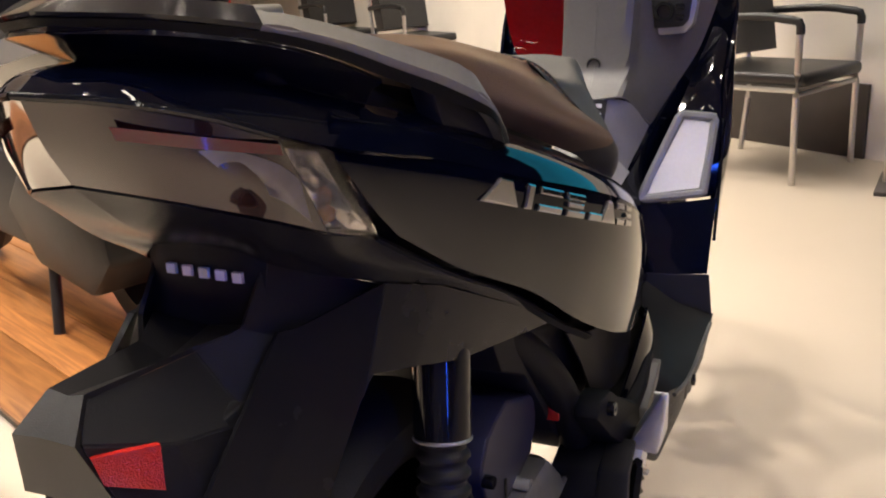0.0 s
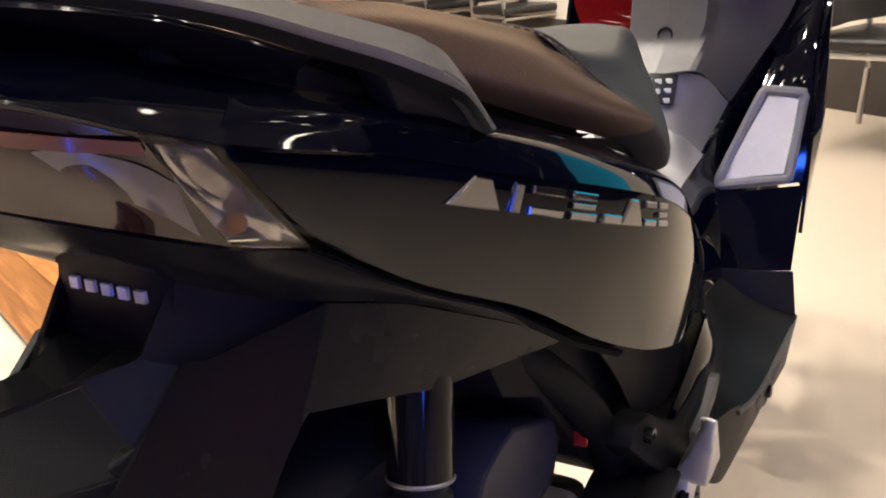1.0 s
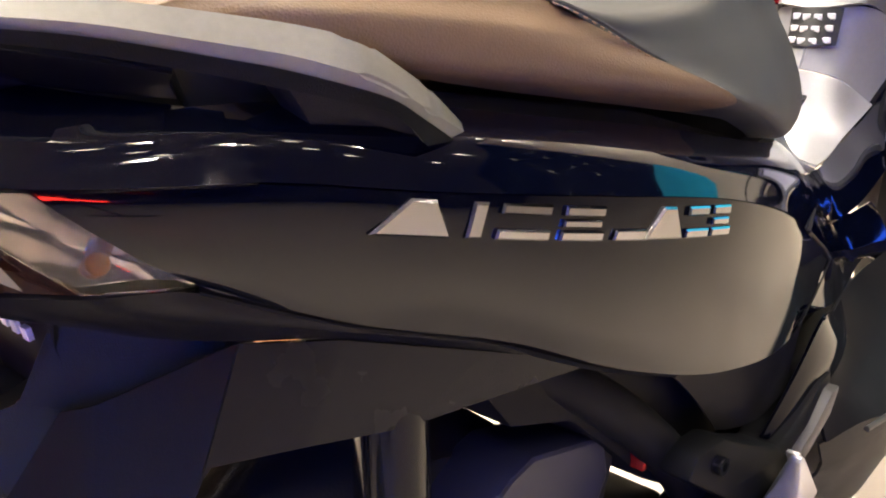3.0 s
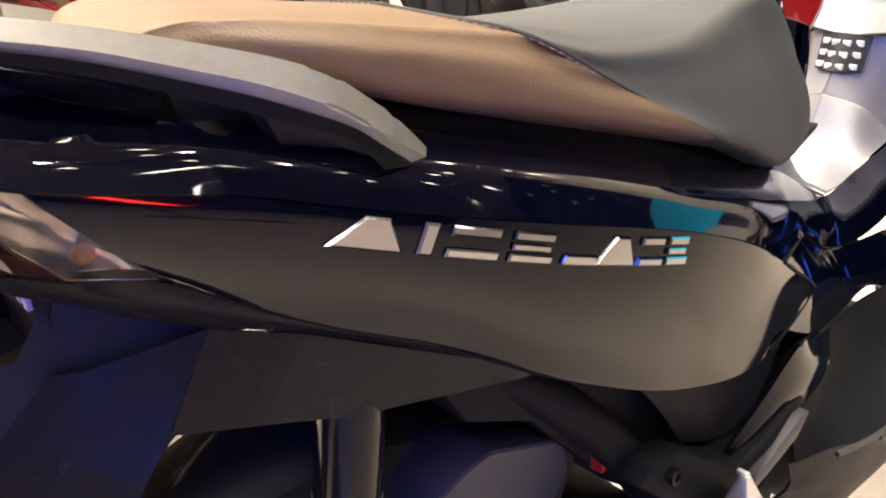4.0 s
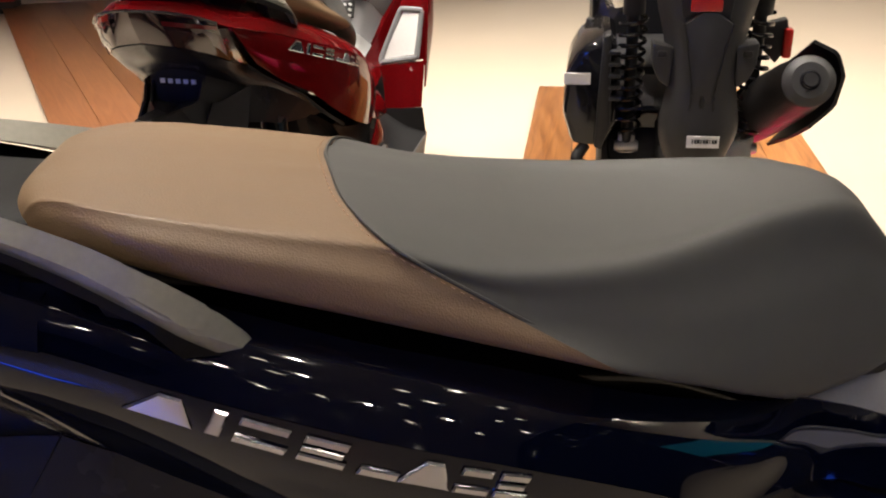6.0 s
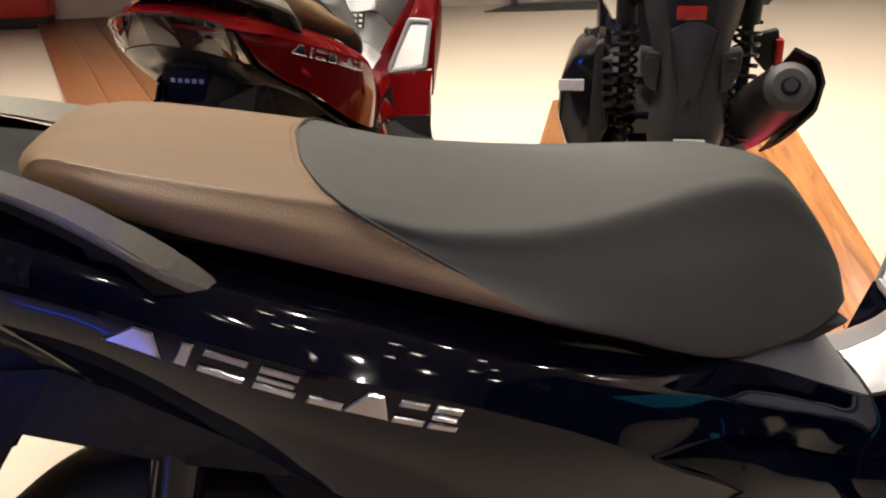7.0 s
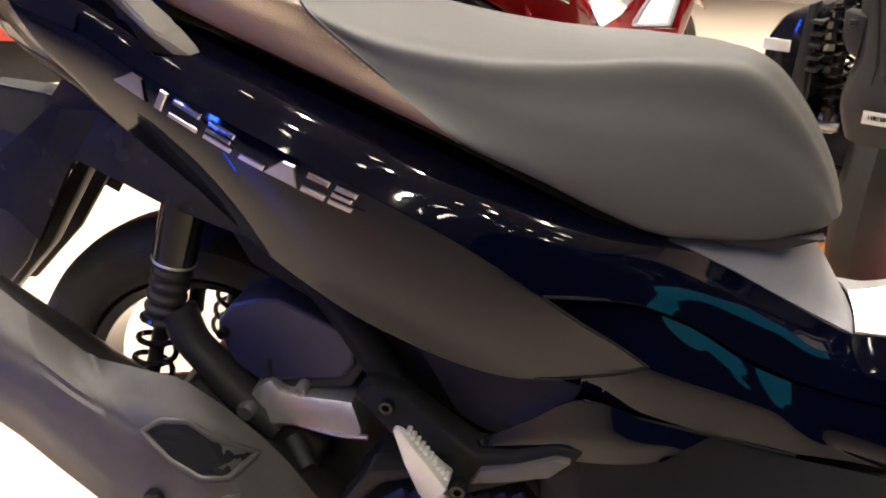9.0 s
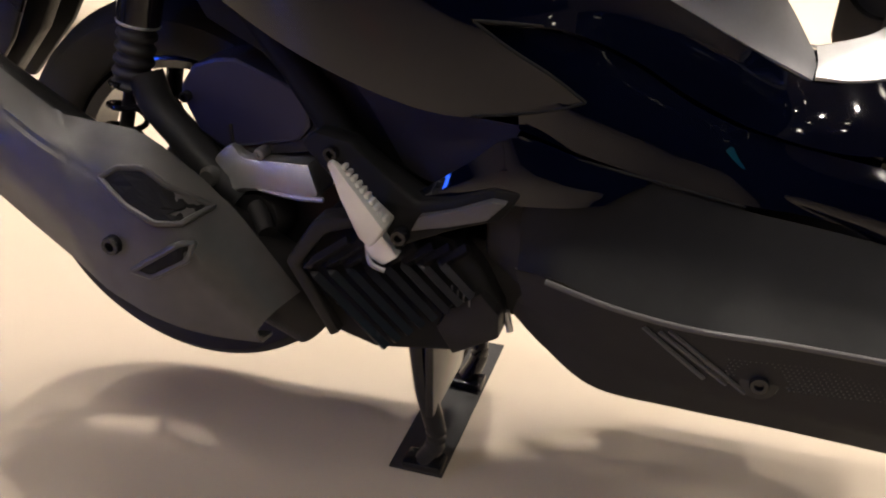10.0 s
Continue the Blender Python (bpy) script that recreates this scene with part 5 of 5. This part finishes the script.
    ax = Vector((-.9, 0, .40)).normalized()
    cap = tube([Vector((-.045, -.166, .626)) + ax * d for d in (-.004, .004, .010, .012)], [.044, .043, .036, .030], 10, 32, smooth=False)
    part("end_cap", cap, M_MUD, mf)
    part("outlet", tube([Vector((-.045, -.166, .626)) + ax * d for d in (.0, .014, .017)], [.020, .019, .014], 8, 24, smooth=False), M_GLOSSBLACK, mf)
    part("outlet_bore", tube([Vector((-.045, -.166, .626)) + ax * d for d in (.0, .0185)], .0115, 4, 20, smooth=False), M_INK, mf)
    part("heat_guard", skin([[(-.02, -.172, .690), (.10, -.175, .640), (.30, -.165, .550)], [(-.03, -.212, .672), (.10, -.212, .615), (.30, -.205, .520)], [(-.03, -.228, .632), (.10, -.226, .575), (.30, -.218, .480)], [(-.02, -.222, .575), (.10, -.220, .520), (.30, -.210, .430)], [(.0, -.190, .530), (.12, -.190, .475), (.30, -.185, .40)]], 16, 17, .006, across=line), M_BLACK, mf)
    for f in (1, -1):
        pg = part("foot_peg", prism([(.150 * f, .640), (.205 * f, .655), (.215 * f, .600), (.190 * f, .560), (.160 * f, .590)], .36, .39, .005, plane="yz"), M_DARK, sc)
        part("peg_tip", box(.36, .208 * f, .605, .03, .018, .06, .004), M_REFLECT if f < 0 else M_DARK, pg)
    part("saddle", skin([[(.12, .0, .90), (.4, .0, .87), (.8, .0, .80)], [(.12, .08, .88), (.4, .13, .85), (.8, .12, .78)]], 12, 6, .02), M_GREY, sc)
    part("saddle", skin([[(.12, .0, .90), (.4, .0, .87), (.8, .0, .80)], [(.12, -.08, .88), (.4, -.13, .85), (.8, -.12, .78)]], 12, 6, .02), M_GREY, sc)
    part("leg_shield", box(1.25, 0, .62, .10, .40, .56, .03), M_GLOSSBLACK, sc)
    part("front_wheel", lathe([(.16, -.04), (.20, -.05), (.24, -.035), (.255, 0), (.24, .035), (.20, .05), (.16, .04)], "y", (1.55, 0, .255 + Z), 48, True), M_TYRE, sc)
    part("fork", tube([(1.55, .07, .30), (1.40, .07, .80)], .02, 4, 10), M_DARK, sc)
    part("floor_tunnel", prism([(.60, .50), (1.25, .45), (1.25, .25), (.60, .25)], -.16, .16, .02), M_DARK, sc)
    for f in (1, -1):
        part("stand_leg", tube([(.62, .12 * f, .25), (.60, .15 * f, Z)], .014, 4, 10), M_DARK, sc)
    return sc


rear_scooter(pose(*along(1.05, .47), 0, 0, 68))
ps = root("light_strip", "glowing pink acrylic light strip lying on the platform", "light strip", pose(*along(1.08, .725), 0, 0, 68))
part("diffuser", box(.55, 0, .085, 1.08, .075, .050, .008), M_PINK, ps)
part("base", box(.55, 0, .047, 1.10, .085, .026, .001), M_SKIRT, ps)

# rubber strip under the stand
rb = part("rubber_strip", box(.272, .066, .0015, .068, .30, .003, .001), M_TYRE, None)
tagged(rb, "thin black rubber strip under the stand feet", "mat")


# ---- chairs along the wall ----
def chair(m):
    ch = root("armchair", "visitor chair with black creased leather pads on steel legs", "chair", m, "visitor chairs")
    w, d = .25, .25
    cu = bmesh.new()
    bmesh.ops.create_cube(cu, size=1.0, matrix=Matrix.Translation((0, 0, .392)) @ Matrix.Diagonal((.52, .50, .05, 1)))
    bmesh.ops.bevel(cu, geom=cu.edges[:], offset=.02, segments=4, affect="EDGES", profile=.5)
    part("seat", cu, M_LEATHER, ch)
    part("backrest", skin([[(-.19, -.24, .44), (-.22, 0, .44), (-.19, .24, .44)], [(-.23, -.25, .66), (-.27, 0, .66), (-.23, .25, .66)], [(-.29, -.22, .86), (-.32, 0, .87), (-.29, .22, .86)]], 20, 12, .09), M_LEATHER, ch)
    for f in (1, -1):
        part("front_leg", tube([(.24, w * f, 0), (.235, w * f, .30), (.235, w * f, .585)], .0125, 8, 12), M_STEEL, ch)
        part("back_leg", tube([(-.26, w * f, 0), (-.235, w * f, .36), (-.30, w * f * .95, .70)], .0125, 10, 12), M_STEEL, ch)
        part("armrest", tube([(.236, w * f, .56), (.232, w * f, .600), (.18, w * f, .612), (-.10, w * f, .615), (-.27, w * f, .60)], .016, 24, 10), M_INK, ch)
        part("side_rail", tube([(.236, w * f, .355), (-.235, w * f, .355)], .010, 4, 8), M_STEEL, ch)
    for x in (.235, -.245):
        part("cross_rail", tube([(x, -w, .34), (x, w, .34)], .010, 4, 8), M_STEEL, ch)
    return ch


first = chair(pose(3.29, -.076, 0, 0, 0, -114))
for x, y, h in ((6.0, 3.45, -125), (5.35, 2.45, -125)):
    copy_thing(first, Matrix.Scale(K, 4) @ pose(x, y, 0, 0, 0, h) @ Matrix.Scale(1 / K, 4))

# ---- things at the far walls ----
mt = part("door_mat", prism([(1.62, 5.66), (3.60, 5.24), (4.05, 5.84), (2.02, 6.06)], .0, .006, .002, plane="xy"), M_MAT, None)
tagged(mt, "dark ribbed door mat on the floor before the door", "mat")
dr = root("door_1", "closed white double glazed door in the cream wall", "door", pose(3.05, 5.905, 0, 0, 0, -5), kind="structure")
for k in (-1, 1):
    part("door_leaf", box(.53 * k, 0, 1.05, 1.04, .05, 2.06, .004), M_DOOR, dr)
    part("glass_pane", box(.53 * k, -.028, 1.15, .80, .006, 1.6, .002), M_GLASS, dr)
    part("handle", tube([(.08 * k, -.05, .95), (.08 * k, -.06, 1.1), (.08 * k, -.05, 1.25)], .012, 8, 8), M_STEEL, dr)
part("threshold", box(0, -.05, .012, 2.2, .14, .024, .004), M_STEEL, dr)
for k in (-1, 1):
    part("jamb", box(1.10 * k, -.01, 1.06, .08, .09, 2.12, .004), M_STEEL, dr)
ct = root("counter", "long red lacquered counter with a dark plinth", "counter", pose(-3.2, 6.42, 0, 0, 0, -5))
part("plinth", box(0, .03, .04, 3.6, .30, .08, .004), M_SKIRT, ct)
part("front", box(0, .02, .56, 3.64, .34, .96, .01), M_REDPAINT, ct)
part("top", box(0, 0, 1.06, 3.7, .40, .04, .008), M_DOOR, ct)
dp = root("display_panel", "tall red display panel standing by the wall", "display", pose(5.5, 4.25, 0, 0, 0, 50))
part("panel", box(0, 0, .95, .40, .05, 1.9, .006), M_REDPAINT, dp)
part("foot", box(0, 0, .012, .46, .24, .024, .004), M_SKIRT, dp)


def far_bike(m, paint, label):
    bk = root("motorcycle", label, "motorcycle", m)
    for x in (0, 1.25):
        ty = part("tyre", lathe([(.19, -.035), (.25, -.045), (.28, -.03), (.29, 0), (.28, .03), (.25, .045), (.19, .035)], "y", (x, 0, .29), 56, True), M_TYRE, bk)
        part("rim", lathe([(.194, -.03), (.178, -.03), (.178, .03), (.194, .03)], "y", (x, 0, .29), 48, True), M_ALU, ty)
        for k in range(6):
            a = math.pi * k / 3
            part("spoke", tube([(x, 0, .29), (x + .182 * math.cos(a), 0, .29 + .182 * math.sin(a))], .010, 3, 8), M_DARK, ty)
    part("front_fender", tube([(1.25 + .355 * math.cos(a), 0, .29 + .355 * math.sin(a)) for a in (3.1, 2.7, 2.3, 1.9, 1.5, 1.1, .8)], [.07, .075, .08, .075, .065, .05, .015], 30, 14, .45), paint, bk)
    part("fork", join(tube([(1.25, .08, .29), (1.02, .08, .95)], .024, 4, 12), tube([(1.25, -.08, .29), (1.02, -.08, .95)], .024, 4, 12)), M_DARK, bk)
    part("body", skin([[(-.2, .0, .90), (.3, .0, .84), (.7, .0, .95), (1.0, .0, .92)], [(-.15, -.11, .82), (.3, -.14, .74), (.7, -.17, .82), (1.0, -.12, .82)], [(.0, -.08, .66), (.3, -.13, .45), (.7, -.15, .42), (.95, -.10, .60)]], 24, 12, .02), paint, bk)
    part("body", skin([[(-.2, .0, .90), (.3, .0, .84), (.7, .0, .95), (1.0, .0, .92)], [(-.15, .11, .82), (.3, .14, .74), (.7, .17, .82), (1.0, .12, .82)], [(.0, .08, .66), (.3, .13, .45), (.7, .15, .42), (.95, .10, .60)]], 24, 12, .02), paint, bk)
    part("engine", box(.55, 0, .36, .42, .24, .26, .03), M_DARK, bk)
    part("stand", tube([(.5, .10, .22), (.48, .22, .012)], .012, 4, 10), M_DARK, bk)
    return bk


far_bike(pose(-1.86, 1.34, 0, 0, 0, 40) @ Matrix.Scale(.86, 4), M_REDPAINT, "red motorcycle with a red front fender on the beige floor")
far_bike(pose(-2.75, .62, 0, 0, 0, 25), M_INK, "black motorcycle parked beyond the navy scooter")

# ---- signs and lamps of the showroom ----
bn = root("banner", "plain backlit teal banner on a steel stand", "banner", pose(2.95, -.97, 0, 0, 0, 84))
for k in (-1, 1):
    part("pole", tube([(.46 * k, -.02, .0), (.46 * k, -.02, 1.56)], .010, 4, 10), M_STEEL, bn)
    part("foot", box(.46 * k, -.02, .008, .05, .34, .016, .003), M_SKIRT, bn)
part("cloth", box(0, 0, 1.15, .95, .02, .80, .003), M_TEAL, bn)
bl = root("led_strip", "tall blue light strip before the unseen dark wall", "light strip", pose(-2.5, -2.5, 0))
part("tube", box(0, 0, 1.3, .10, .10, 1.7, .02), M_BLUELED, bl)
part("base", box(0, 0, .22, .30, .30, .44, .01), M_SKIRT, bl)

down = None
rnd = random.Random(5)
for ix in range(8):
    for iy in range(7):
        x, y = -3.0 + .95 * ix + .25 * (iy % 2) + rnd.uniform(-.1, .1), -3.3 + 1.15 * iy + rnd.uniform(-.1, .1)
        lamp(x, y, ((9 if x < 0 else 14) if y < -1.3 else 4 if y < -.5 else (28 if x < .5 else 20) if y < .6 else 106) + 8 * rnd.random(), (112 if y < -1.3 else 80) if y < 4 and x < 2.7 else 116)
        p = pose(x, y, CEIL)
        if down is None:
            down = root("downlight", "small round recessed ceiling downlight, lit", "downlight", p, "ceiling downlights")
            part("trim_ring", lathe([(.045, 0), (.060, 0), (.060, -.008), (.045, -.010)], "z", (0, 0, 0), 24, True), M_STEEL, down)
            part("lit_disc", lathe([(0, -.002), (.044, -.002), (.044, .0), (0, .0)], "z", (0, 0, 0), 20), M_LAMP, down, "lit frosted disc")
        else:
            copy_thing(down, Matrix.Scale(K, 4) @ p @ Matrix.Scale(1 / K, 4))
# further fixtures that are on but lie between the rows
for ix in range(6):
    for iy in range(5):
        copy_thing(down, Matrix.Scale(K, 4) @ pose(-2.2 + .95 * ix + rnd.uniform(-.15, .15), -2.6 + 1.1 * iy + rnd.uniform(-.15, .15), CEIL) @ Matrix.Scale(1 / K, 4))
# two strong display spots
for x, y in ((-.25, 1.40), (.75, 1.7)):
    lamp(x, y, 110)

rs = root("light_bar", "slim red light bar on a dark stand", "light bar", pose(-.48, -2.5, 0, 0, 0, 4))
part("tube", tube([(-.15, 0, .63), (.02, 0, .58), (.11, 0, .53)], .014, 12, 8), M_REDLED, rs)
part("pole", tube([(0, -.01, .012), (0, -.02, .585)], .008, 4, 8), M_SKIRT, rs)
part("base", box(0, -.01, .008, .22, .16, .016, .003), M_SKIRT, rs)

# low coloured light strip on the floor behind the scooter
for x, y, turn, ln, m, label in ((-1.15, -1.0, 40, .50, M_BLUELOW, "low blue light strip on the beige floor"),):
    ls = root("light_strip", label, "light strip", pose(x, y, 0, 0, 0, turn))
    part("tube", box(0, 0, .022, ln, .022, .020, .006), m, ls)
    part("base", box(0, 0, .006, ln + .02, .036, .012, .002), M_SKIRT, ls)
